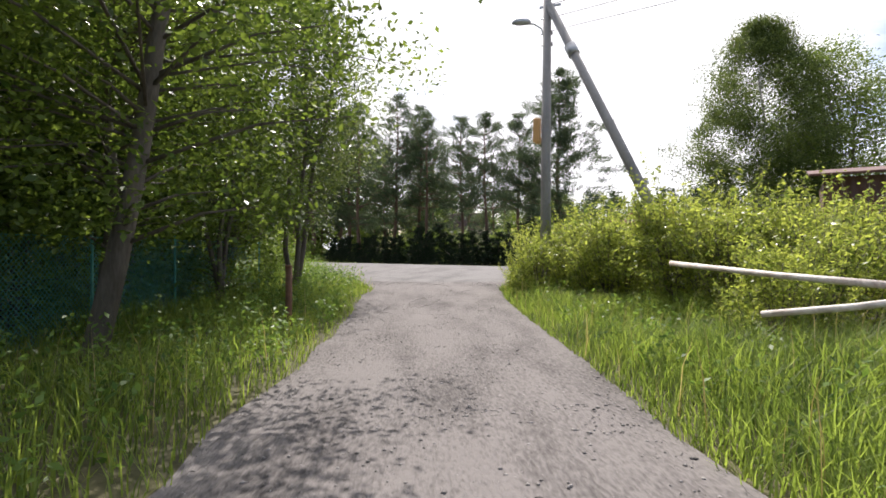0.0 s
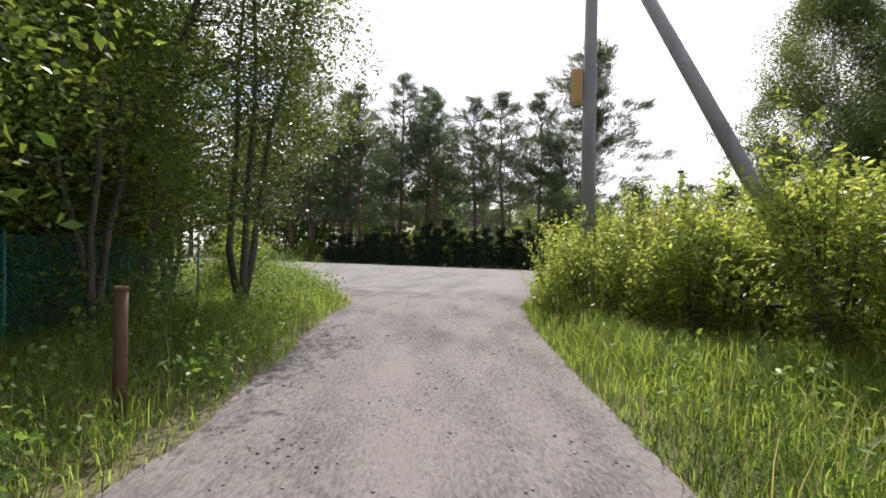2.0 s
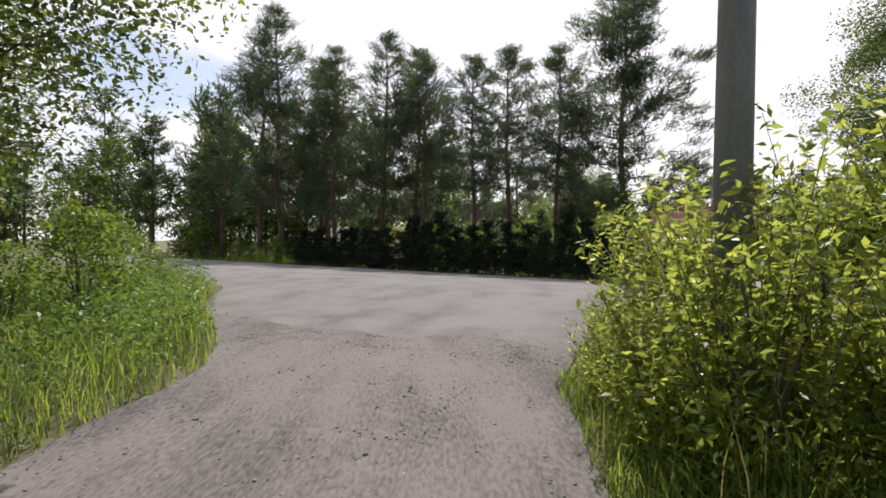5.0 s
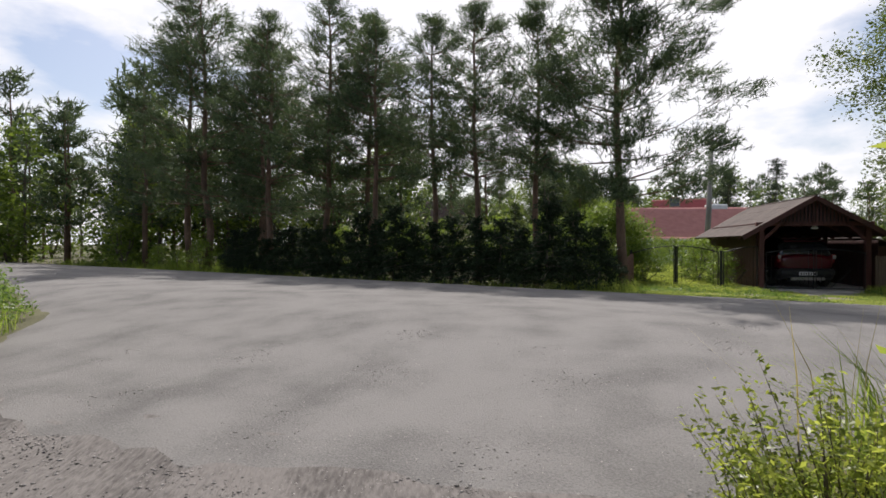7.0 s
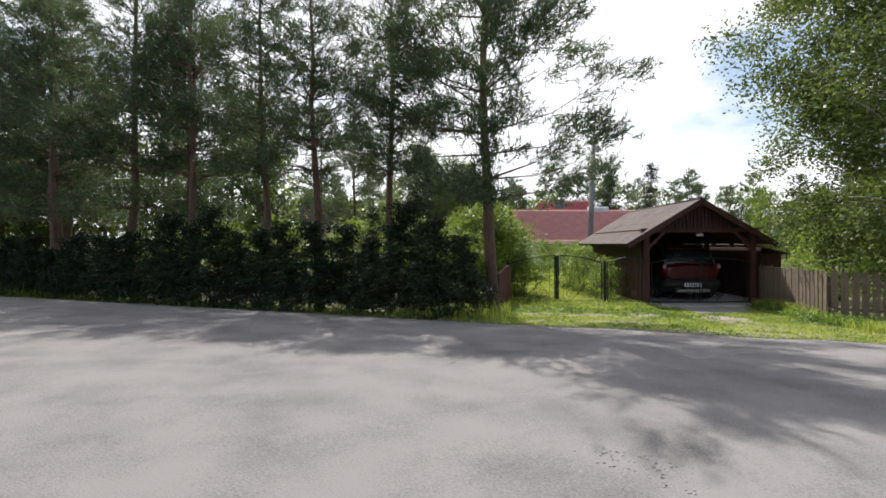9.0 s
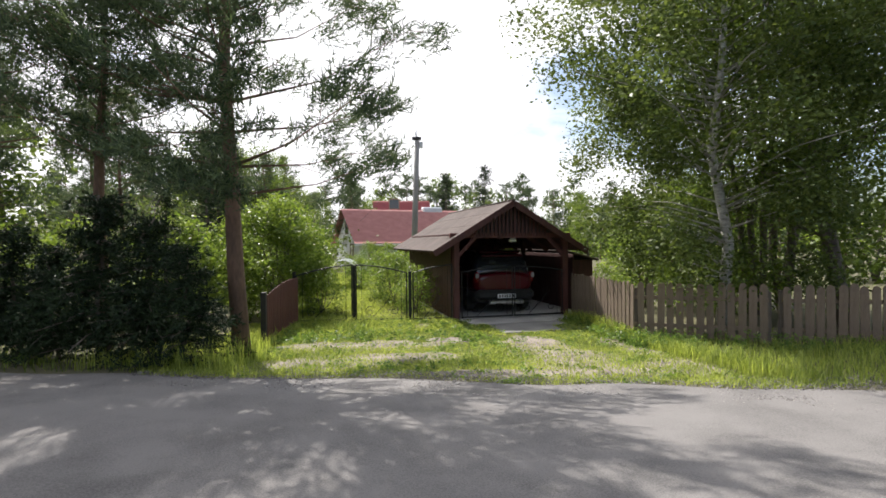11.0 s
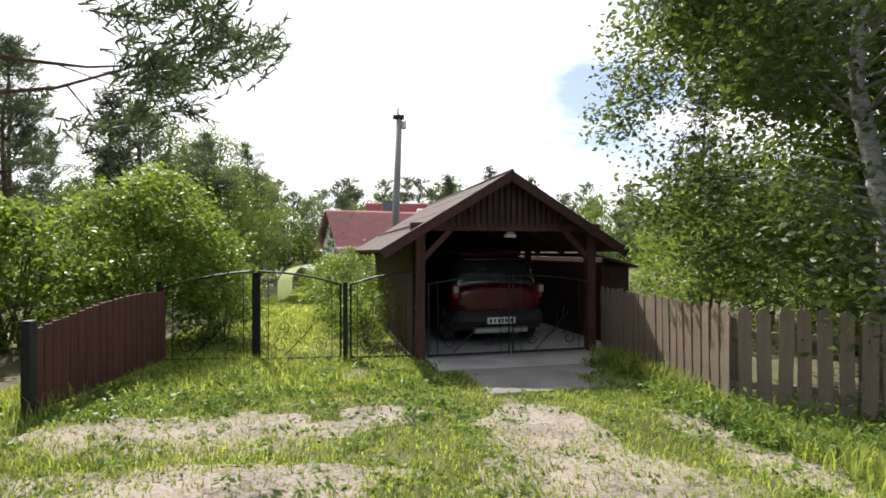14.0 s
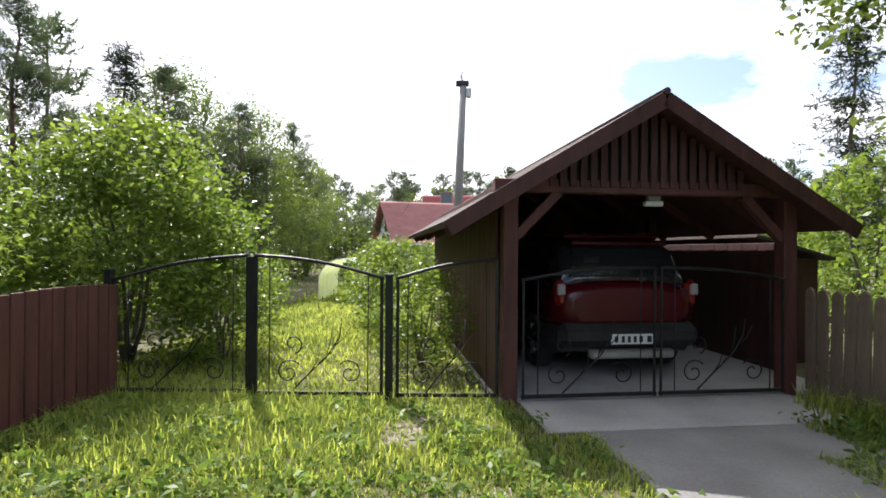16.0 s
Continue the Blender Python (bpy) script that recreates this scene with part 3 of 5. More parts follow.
lilac = broadleaf("lilac_bush", "rounded bright green lilac bush behind the gate", "shrub", 57, 3.5, 0.15, 1.65, 190, 110, 0.1, M_LILAC, M_BARK, 0.025, 6, puff=0.24)
placed(lilac, -5.55, 32.6, 0, 0.9)
bush = broadleaf("garden_bush", "leafy green bush in the garden behind the hedge", "shrub", 58, 3.5, 0.1, 1.65, 80, 40, 0.16, M_LILAC, M_BARK, 0.025, 5, puff=0.27, group="garden bushes")
placed(bush, -7.9, 32.4, 60, 0.75)
for x, y, a, s in ((-9.5, 31.0, 100, 0.95), (-12.5, 32.0, 20, 0.95), (-7.5, 36.0, 140, 1.0), (-15.5, 33.5, 210, 1.0), (-3.6, 40.0, 300, 0.5), (-1.75, 32.5, 10, 0.5), (-2.3, 34.4, 200, 0.62), (-4.35, 32.7, 75, 0.55), (-4.9, 33.9, 130, 0.7), (-2.7, 36.0, 100, 0.62), (6.8, 36.0, 90, 1.25), (4.9, 32.3, 30, 0.85), (6.4, 32.6, 120, 0.95), (8.6, 34.0, 200, 1.3), (-7.9, 32.8, 170, 0.95), (-5.3, 36.6, 20, 0.5), (-6.2, 40.0, 60, 0.55), (-1.3, 42.0, 60, 0.7), (-3.4, 51.4, 0, 0.75), (-2.2, 51.6, 40, 0.72), (-0.9, 51.4, 80, 0.72), (-4.6, 50.6, 100, 0.45), (-6.0, 50.4, 150, 0.45), (7.5, 38.5, 30, 1.0), (-19, 35, 0, 0.9),
                   (-24.5, 31.0, 50, 0.6), (-28.5, 32.2, 120, 0.5), (-22.6, 30.7, 180, 0.4), (-26.4, 31.4, 10, 0.4), (-12.5, 13.2, 90, 0.72), (-14.4, 15.0, 200, 0.7), (-11.7, 11.7, 310, 0.5), (-15.6, 16.9, 30, 0.3), (4.2, 33.6, 10, 0.45), (6.3, 30.5, 10, 0.6)):
    grown(bush, x, y, a, s)
fir = pine("spruce_tree", "dark conical spruce in the garden", 61, 8.5, 0.4, 1.9, 20, M_SPRUCE, M_BARK, dense=0.9, spruce=True, tuft=0.16, wide=0.03, shoots=5, pad=0.2)
placed(fir, 10.7, 41.4)
for x, y, a, s in ((-7.4, 30.2, 40, 0.4), (-8.8, 30.4, 90, 0.36), (9.0, 75, 90, 1.25), (5, 78, 20, 1.2), (-9.0, 38.0, 20, 0.75), (8.5, 27.0, 60, 0.5)):
    grown(fir, x, y, a, s)
far_pine = pine("pine_tree", "tall dark pine of the distant forest", 71, 11, 2.5, 2.2, 9, dense=0.42, group="distant forest", tuft=0.36, wide=0.09, shoots=3, pad=0.28)
far_leaf = broadleaf("birch_tree", "distant broad-leaved forest tree", "tree", 73, 9.5, 0.6, 2.6, 70, 26, 0.36, M_ALDER, M_BARK, 0.12, 1, puff=0.5, group="distant forest")
far_scrub = broadleaf("forest_undergrowth", "dense green undergrowth along the forest edge", "shrub", 77, 3.2, 0.0, 2.4, 46, 26, 0.33, M_ALDER, M_BARK, 0.05, 5, puff=0.5, group="distant forest")
placed(far_scrub, -12, 42)
placed(far_pine, -31, 45)
placed(far_leaf, -36, 44)
rf = random.Random(11)
spots = []
for k in range(34):
    spots.append((-46 + k * 1.3 + rf.uniform(-0.8, 0.8), 42 + rf.uniform(-2, 5) + max(0, (k - 20) * 1.6)))
for k in range(52):
    spots.append((-60 + k * 2.4 + rf.uniform(-1.4, 1.4), 84 + rf.uniform(-5, 8)))
for k in range(14):
    spots.append((14 + rf.uniform(0, 6) + 0.5 * k, 25 + k * 4 + rf.uniform(-1, 1)))
for k in range(16):
    spots.append((-34 - k * 2.2, 16 + k * 0.5 + rf.uniform(-2, 2)))
for k in range(22):
    spots.append((-31 - k * 1.7, 32.5 + rf.uniform(-0.5, 6)))
for k in range(12):
    spots.append((-62 + rf.uniform(-4, 4), 22 + k * 3))
for k in range(64):
    spots.append((-58 + k * 1.9 + rf.uniform(-1, 1), 96 + rf.uniform(-5, 6)))
for k, (x, y) in enumerate(spots):
    if k % 3 == 0:
        grown(far_scrub, x + rf.uniform(-1, 1), y - 1.5, rf.uniform(0, 360), rf.uniform(0.7, 1.15))
for i, (x, y) in enumerate(spots):
    low = 0.58 if y < 70 and x > -16 else 1.05 if y > 90 else 0.82 if y >= 70 else 1.0
    grown(far_pine if i % 5 < 3 else far_leaf, x, y, rf.uniform(0, 360), low * rf.uniform(0.8, 1.12), tall=rf.uniform(0.9, 1.15))


def scatter(rng, n, x0, x1, y0, y1, keep):
    x, y = rng.uniform(x0, x1, n), rng.uniform(y0, y1, n)
    k = keep(x, y)
    return x[k], y[k]


def turf(name, seed, areas, mat, label):
    """Uncountable grass as one object: areas of (number, box, rule, height, width, lean)."""
    rng = np.random.default_rng(seed)
    vs, qs, ts, base = [], [], [], 0
    for n, (x0, x1, y0, y1), keep, h, w, ln in areas:
        x, y = scatter(rng, n, x0, x1, y0, y1, keep)
        hh = h * (0.8 + 0.35 * ripple(x * 0.9, y * 0.9) ) if not callable(h) else h(x, y)
        v, q, t = blades(rng, x, y, hh, w, ln)
        vs.append(v), qs.append(q + base), ts.append(t + base)
        base += len(v)
    return tagged(raw(name, np.concatenate(vs), [np.concatenate(qs), np.concatenate(ts)], mat), label, "grass", kind="stuff")


def on_left(x, y):
    e = left_edge(y) - x
    return (e > -0.03) & (e < 4.2) & (y < near_edge(x) - 0.05)


def on_right(x, y):
    e = x - right_edge(y)
    return (e > -0.03) & (e < 4.0) & (y < near_edge(x) - 0.05) & ((y < 12.9) | (e > 0.75))


def edge_height(tall):
    def height(x, y):
        e = np.minimum(np.abs(x - left_edge(y)), np.abs(x - right_edge(y)))
        return tall * np.clip(0.35 + e * 0.9, 0.35, 1.0) * (0.85 + 0.3 * ripple(x * 1.1, y * 1.1))
    return height


BARE = ((-3.1, 27.7, 1.05, 0.5), (-2.7, 26.4, 1.0, 0.4), (-1.4, 28.2, 0.35, 0.25), (0.1, 27.2, 0.45, 1.0), (0.2, 25.8, 0.75, 0.9), (1.3, 25.2, 1.2, 0.5), (-3.7, 25.9, 1.0, 0.35), (1.75, 27.0, 0.3, 0.9), (-1.75, 30.3, 0.18, 0.4), (-1, 24.7, 6.0, 0.3))


def bare(x, y, grow=1.0):
    """How bare the yard is: over 0 on the sandy patches."""
    best = np.full(np.shape(x), -9.0)
    for cx, cy, rx, ry in BARE:
        best = np.maximum(best, 1 - ((x - cx) / (rx * grow)) ** 2 - ((y - cy) / (ry * grow)) ** 2)
    return np.maximum(best, -1.2) + 0.35 * ripple(x * 3.1, y * 3.1) + 0.3 * ripple(x * 8.3 + 1, y * 7.1) + 0.2 * ripple(x * 17.0, y * 19.0 + 2)


TURN = radians(7.4)


def in_yard(x, y):
    rough = np.random.default_rng(9).uniform(0, 1, len(x))
    u, v = (x + 0.82) * math.cos(TURN) + (y - 31.05) * math.sin(TURN), (y - 31.05) * math.cos(TURN) - (x + 0.82) * math.sin(TURN)
    apron = (u > 0.45) & (u < 2.3 - 0.5 * (v < -1.7)) & (v > -2.3) | (u > 0.02) & (u < 3.02) & (v > -1.0)
    return (y > far_edge(x) - 0.1) & (x > -6) & (x < 3.0) & (y < 31.2) & ~apron & (bare(x, y, 0.85) < 0.78 + 2.0 * (rough - 0.5))


turf("verge_grass_by_fence", 1, [(80000, (-13, 2, -4, 17), on_left, edge_height(0.52), 0.011, 0.8), (9000, (-24, -8, 12, 21), lambda x, y: (y < near_edge(x) - 0.1) & (y > near_edge(x) - 4) & ((x < left_edge(y) - 0.05) | (x < -10.9)), 0.42, 0.012, 0.6)], M_GRASS, "tall uneven green grass on the shaded verge")
turf("verge_grass_by_scrub", 2, [(125000, (-5, 5, -4, 15.4), on_right, edge_height(0.56), 0.0105, 0.85), (2500, (-4.4, -2.6, 12.4, 15.4), lambda x, y: (y < near_edge(x) - 0.05) & (x > right_edge(y)), 0.22, 0.011, 0.6)], M_GRASS, "tall sunlit green grass below the scrub")
turf("dry_stalks", 3, [(2200, (-5, 5, -2, 15), on_right, 0.85, 0.007, 0.35), (700, (-10, 0, -2, 13), on_left, 0.75, 0.007, 0.35), (300, (-5, -2, 12.3, 15.5), lambda x, y: (y < near_edge(x) - 0.1) & (x > right_edge(y) + 0.3), 0.8, 0.006, 0.4)], M_STRAW, "thin dry grass stalks standing in the verge")
turf("roadside_grass", 4, [(26000, (-30, -4.4, 24.8, 32.5), lambda x, y: (y > far_edge(x) - 0.05) & (y < far_edge(x) + 1.5), 0.24, 0.012, 0.5), (6000, (-40, -20, 28, 36), lambda x, y: (y > far_edge(x)), 0.6, 0.02, 0.5), (3000, (2.0, 12, 20, 28), lambda x, y: (y > far_edge(x) - 0.05), 0.3, 0.012, 0.5)], M_GRASS, "short green grass along the road edge")
turf("yard_grass", 5, [(105000, (-6, 3, 23.5, 31.2), in_yard, 0.085, 0.012, 1.0), (5000, (-5.4, -0.9, 29.2, 31.2), in_yard, 0.17, 0.011, 0.7), (2500, (1.9, 2.4, 24, 31), lambda x, y: y > far_edge(x), 0.3, 0.012, 0.6), (16000, (2.2, 9.0, 21.5, 28.2), lambda x, y: (y > far_edge(x) + 0.1) & (y < 28.6 - 0.54 * (x - 2.4)), 0.26, 0.011, 0.7), (2500, (-7, -4.6, 24, 29), lambda x, y: y > far_edge(x), 0.4, 0.012, 0.5)], M_LAWN, "patchy yellow-green grass in front of the gate")
turf("garden_lawn", 6, [(42000, (-5.6, -1.0, 31.2, 46), lambda x, y: (x < -1.05) | (y > 38), 0.11, 0.02, 0.8), (6000, (-5.5, -1.0, 46, 52), lambda x, y: x < 10, 0.12, 0.03, 0.6), (9000, (-40, 8, 36, 70), lambda x, y: x < 10, 0.2, 0.05, 0.6)], M_LAWN, "bright garden lawn behind the gate")


def weeds(name, seed, areas, mat, label):
    rng = np.random.default_rng(seed)
    pts = []
    for n, (x0, x1, y0, y1), keep, h in areas:
        x, y = scatter(rng, n, x0, x1, y0, y1, keep)
        m = 22
        px = np.repeat(x, m) + rng.normal(0, 0.075, len(x) * m)
        py = np.repeat(y, m) + rng.normal(0, 0.075, len(x) * m)
        pz = soft_land(px, py) + np.repeat(h * rng.uniform(0.3, 1.1, len(x)), m) * rng.uniform(0.1, 1, len(x) * m)
        pts.append(np.stack([px, py, pz], -1))
    v, q = leaves(rng, np.concatenate(pts), 0.07, 0.45, 0.25, 0.6)
    return tagged(raw(name, v, q, mat), label, "weeds", kind="stuff")


weeds("verge_weeds", 12, [(2600, (-11, 1, -2, 13), lambda x, y: on_left(x, y) & (x < left_edge(y) - 0.15) & (x > left_edge(y) - 2.4), 0.72), (1500, (-17, -9, 11.5, 18.5), lambda x, y: (y < near_edge(x) - 0.15) & (x < left_edge(np.minimum(y, 14.0)) - 0.1), 0.7), (900, (-5, 4, -2, 13), lambda x, y: on_right(x, y) & (x > right_edge(y) + 0.3), 0.55), (300, (-22, -5, 25, 31), lambda x, y: (y > far_edge(x)) & (y < far_edge(x) + 1.4), 0.25)], M_WEED, "broad-leaved weeds and nettles in the verge")
weeds("yard_weeds", 13, [(520, (-5.4, 2.2, 24, 31), in_yard, 0.07), (190, (-5.2, -0.6, 27.9, 30.7), in_yard, 0.15), (500, (1.7, 7.5, 24, 29), lambda x, y: (y < 28.2 - 0.54 * (x - 2.4)) & (y > 26.6 - 0.54 * (x - 2.4)), 0.26), (170, (1.7, 2.4, 26.5, 30.6), lambda x, y: y > 0, 0.22)], M_WEED, "low clover and plantain in the yard")


# ---- carport ----
# all of it stands turned about the foot of its first post
SITE = Matrix.Translation((-0.82, 31.05, 0)) @ Matrix.Rotation(TURN, 4, "Z") @ Matrix.Translation((0.82, -31.05, 0))


AX, AZ, EZ, HALF = 0.6, 2.99, 1.74, 2.08


def roof_z(x):
    return AZ - abs(x - AX) * (AZ - EZ) / HALF


carport = thing("carport", (0, 0, 0), "dark red-stained timber carport with brown felt roof", "carport")
carport.matrix_world = SITE
for x in (-0.82, 2.18):
    bm = bmesh.new()
    box(bm, x - 0.075, 30.975, -0.05, x + 0.075, 31.125, 2.06, 0.008)
    part("post", bm, M_POSTWOOD, carport)
for x in (-0.82, 2.18):
    for y in (33.8, 36.5):
        bm = bmesh.new()
        box(bm, x - 0.06, y - 0.06, 0, x + 0.06, y + 0.06, 2.06, 0.008)
        part("post", bm, M_DARKWOOD, carport)
bm = bmesh.new()
box(bm, -0.98, 30.98, 2.06, 2.34, 31.12, 2.19, 0.008)
part("front_beam", bm, M_POSTWOOD, carport)
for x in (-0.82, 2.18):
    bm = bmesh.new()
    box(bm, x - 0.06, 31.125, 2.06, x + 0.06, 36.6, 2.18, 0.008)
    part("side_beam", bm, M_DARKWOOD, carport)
for x, s in ((-0.82, 1), (2.18, -1)):
    bm = bmesh.new()
    beam(bm, (x + s * 0.06, 31.05, 1.62), (x + s * 0.5, 31.05, 2.07), 0.09)
    part("brace", bm, M_POSTWOOD, carport)
for s, nm in ((-1, "roof"), (1, "roof")):
    bm = bmesh.new()
    half = HALF if s < 0 else 2.06
    low = AZ - (AZ - EZ) * half / HALF
    slope = math.hypot(half, AZ - low)
    m = Matrix.Translation((AX, 0, AZ)) @ Matrix.Rotation(math.atan2(AZ - EZ, HALF) * s, 4, "Y")
    box(bm, 0 if s > 0 else -slope, 30.68, -0.05, slope if s > 0 else 0, 37.0, 0.0, 0.006, m)
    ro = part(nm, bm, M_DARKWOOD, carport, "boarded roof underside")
    for k in range(8):
        bm = bmesh.new()
        a0, a1 = slope * k / 8 - 0.02, slope * (k + 1) / 8
        box(bm, a0 if s > 0 else -a1, 30.66, 0.003 + 0.004 * (k % 2), a1 if s > 0 else -a0, 37.02, 0.014 + 0.004 * (k % 2), 0.0, m)
        part("felt_strip", bm, M_ROOFING, ro)
    bm = bmesh.new()
    beam(bm, (AX, 30.66, AZ - 0.06), (AX + s * half, 30.66, low - 0.06), 0.03, 0.15)
    part("bargeboard", bm, M_DARKWOOD, carport)
    for k in range(5):
        bm = bmesh.new()
        y = 31.6 + k * 1.2
        beam(bm, (AX, y, AZ - 0.12), (AX + s * (half - 0.1), y, low - 0.06), 0.05, 0.12)
        part("rafter", bm, M_DARKWOOD, carport)
bm = bmesh.new()
rod(bm, [(AX, 30.64, AZ + 0.015), (AX, 37.02, AZ + 0.015)], 0.035, 8)
part("ridge_cap", bm, M_ROOFING, carport)
x = -1.35
while x < 2.66:
    top = roof_z(x) - 0.07
    if top > 2.28:
        bm = bmesh.new()
        box(bm, x - 0.034, 30.955, 2.12, x + 0.034, 30.977, top, 0.003)
        part("gable_slat", bm, M_DARKWOOD, carport)
    x += 0.105
# black sheet added behind the slats as the shade in their gaps
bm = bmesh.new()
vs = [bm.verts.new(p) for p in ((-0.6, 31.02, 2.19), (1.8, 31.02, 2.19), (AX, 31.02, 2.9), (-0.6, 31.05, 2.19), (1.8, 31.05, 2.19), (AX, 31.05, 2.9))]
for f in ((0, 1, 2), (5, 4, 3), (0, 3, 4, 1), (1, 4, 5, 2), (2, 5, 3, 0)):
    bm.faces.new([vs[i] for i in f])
part("gable_gap_shade", bm, M_BLACKPLASTIC, carport, "black sheet standing in for the shade between the slats")


def boards(x0, y0, x1, y1, z0, z1, w=0.14, mat=M_DARKWOOD):
    """A wall of upright boards under the carport."""
    a, b = Vector((x0, y0, 0)), Vector((x1, y1, 0))
    n = max(1, int((b - a).length / w))
    d = (b - a) / n
    turn = math.atan2(d.y, d.x)
    for k in range(n):
        p = a + d * (k + 0.5)
        bm = bmesh.new()
        top = z1(p.x) if callable(z1) else z1
        box(bm, -d.length / 2 - 0.004 * (k % 2), -0.012 - 0.004 * (k % 2), z0, d.length / 2 + 0.004 * (k % 2), 0.012 - 0.003 * (k % 2), top, 0.003, pose(p.x, p.y, 0, 0, 0, math.degrees(turn)))
        part("wall_board", bm, mat, carport)


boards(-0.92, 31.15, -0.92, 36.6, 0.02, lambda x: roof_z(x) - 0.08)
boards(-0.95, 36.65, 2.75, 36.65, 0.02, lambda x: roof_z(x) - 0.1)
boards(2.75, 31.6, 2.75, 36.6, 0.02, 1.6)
floor = tagged(new("floor"), "pale concrete carport floor", "floor", kind="structure")
floor.matrix_world = SITE
for x0, x1, y0, y1, z in ((-0.96, 2.8, 31.0, 36.7, 0.035), (-0.72, 2.12, 30.12, 30.99, 0.02)):
    bm = bmesh.new()
    box(bm, x0, y0, -0.25, x1, y1, z, 0.012)
    part("slab", bm, M_CONCRETE, floor)
bm = bmesh.new()
box(bm, -0.4, -1.4, -0.3, 1.75, 0.0, 0.0, 0.012, pose(0, 30.11, 0.012, -1.2, 0, 0))
part("slab", bm, M_RAMP, floor, "worn ramp slab, its dark grey includes the carport's shade")
lamp = thing("ceiling_lamp", (0.77, 31.2, 1.98), "small white lamp under the carport beam", "lamp")
lamp.matrix_world = SITE @ lamp.matrix_world
bm = bmesh.new()
box(bm, -0.1, -0.04, -0.02, 0.1, 0.04, 0.035, 0.012)
part("diffuser", bm, M_PLATE, lamp)
bm = bmesh.new()
box(bm, -0.07, -0.03, 0.035, 0.07, 0.03, 0.09, 0.006)
part("bracket", bm, M_GALV, lamp)

lean_to = thing("lean_to", (0, 0, 0), "low dark lean-to with sloping roof beside the carport", "shed")
lean_to.matrix_world = SITE
bm = bmesh.new()
beam(bm, (2.8, 34.2, 1.7), (3.95, 34.2, 1.4), 3.9, 0.05, 0.006)
part("roof", bm, M_ROOFING, lean_to)
for y in (32.4, 36.0):
    bm = bmesh.new()
    box(bm, 2.8, y - 0.02, 0, 3.8, y + 0.02, 1.4, 0.004)
    part("wall", bm, M_DARKWOOD, lean_to)
bm = bmesh.new()
box(bm, 3.78, 32.4, 0, 3.82, 36.0, 1.4, 0.004)
part("wall", bm, M_DARKWOOD, lean_to)


# ---- car under the carport ----
def loft(bm, rings):
    vs = [[bm.verts.new(p) for p in r] for r in rings]
    n = len(vs[0])
    for a, b in zip(vs, vs[1:]):
        for k in range(n):
            f = bm.faces.new((a[k], a[(k + 1) % n], b[(k + 1) % n], b[k]))
            f.smooth = True
    bm.faces.new(vs[0][::-1])
    bm.faces.new(vs[-1])


def ring(y, half, z0, z1, tuck=0.06, crown=0.03):
    return [(-half + tuck, y, z0), (-half, y, z0 + 0.12), (-half, y, (z0 + z1) * 0.55), (-half + tuck, y, z1 - 0.03), (-half * 0.5, y, z1 + crown * 0.6), (0, y, z1 + crown),
            (half * 0.5, y, z1 + crown * 0.6), (half - tuck, y, z1 - 0.03), (half, y, (z0 + z1) * 0.55), (half, y, z0 + 0.12), (half - tuck, y, z0)]


car = thing("car", (0.74, 31.6, 0.035), "dark red compact SUV parked nose-in under the carport", "car")
car.matrix_world = SITE @ car.matrix_world
bm = bmesh.new()
loft(bm, [ring(0.03, 0.66, 0.66, 0.98, 0.1, 0.05), ring(0.09, 0.8, 0.6, 1.05, 0.08, 0.05), ring(0.25, 0.87, 0.58, 1.09, 0.07), ring(0.55, 0.9, 0.56, 1.1), ring(1.6, 0.905, 0.5, 1.07), ring(2.9, 0.905, 0.5, 1.05), ring(3.3, 0.9, 0.5, 1.0), ring(4.0, 0.86, 0.5, 0.88, 0.08), ring(4.25, 0.76, 0.5, 0.74, 0.1)])
part("body", bm, M_CARRED, car)
bm = bmesh.new()
loft(bm, [ring(0.1, 0.8, 0.32, 0.64, 0.08), ring(0.3, 0.9, 0.26, 0.62), ring(1.2, 0.915, 0.22, 0.56), ring(3.3, 0.915, 0.22, 0.55), ring(4.1, 0.85, 0.28, 0.55, 0.08), ring(4.3, 0.74, 0.34, 0.54, 0.1)])
part("sill_cladding", bm, M_BLACKPLASTIC, car, "black plastic lower cladding")


def cabin_ring(y, low, high, z0, z1):
    return [(-low, y, z0), (-(low * 0.45 + high * 0.55), y, z0 + (z1 - z0) * 0.55), (-high, y, z1 - 0.05), (-high * 0.8, y, z1), (0, y, z1 + 0.03), (high * 0.8, y, z1), (high, y, z1 - 0.05), ((low * 0.45 + high * 0.55), y, z0 + (z1 - z0) * 0.55), (low, y, z0)]


bm = bmesh.new()
loft(bm, [cabin_ring(0.22, 0.83, 0.72, 1.03, 1.12), cabin_ring(0.36, 0.84, 0.67, 1.03, 1.5), cabin_ring(0.55, 0.85, 0.66, 1.03, 1.6), cabin_ring(2.0, 0.85, 0.66, 1.03, 1.62), cabin_ring(2.5, 0.85, 0.66, 1.03, 1.52), cabin_ring(3.15, 0.85, 0.72, 1.0, 1.06)])
part("cabin", bm, M_GLASS, car, "dark tinted glasshouse")
bm = bmesh.new()
box(bm, -0.62, 0.5, 1.6, 0.62, 2.15, 1.665, 0.03)
part("roof_panel", bm, M_CARRED, car)
bm = bmesh.new()
vs = [bm.verts.new(p) for p in ((-0.64, 0.205, 1.16), (0.64, 0.205, 1.16), (0.56, 0.33, 1.48), (-0.56, 0.33, 1.48), (-0.64, 0.25, 1.16), (0.64, 0.25, 1.16), (0.56, 0.37, 1.48), (-0.56, 0.37, 1.48))]
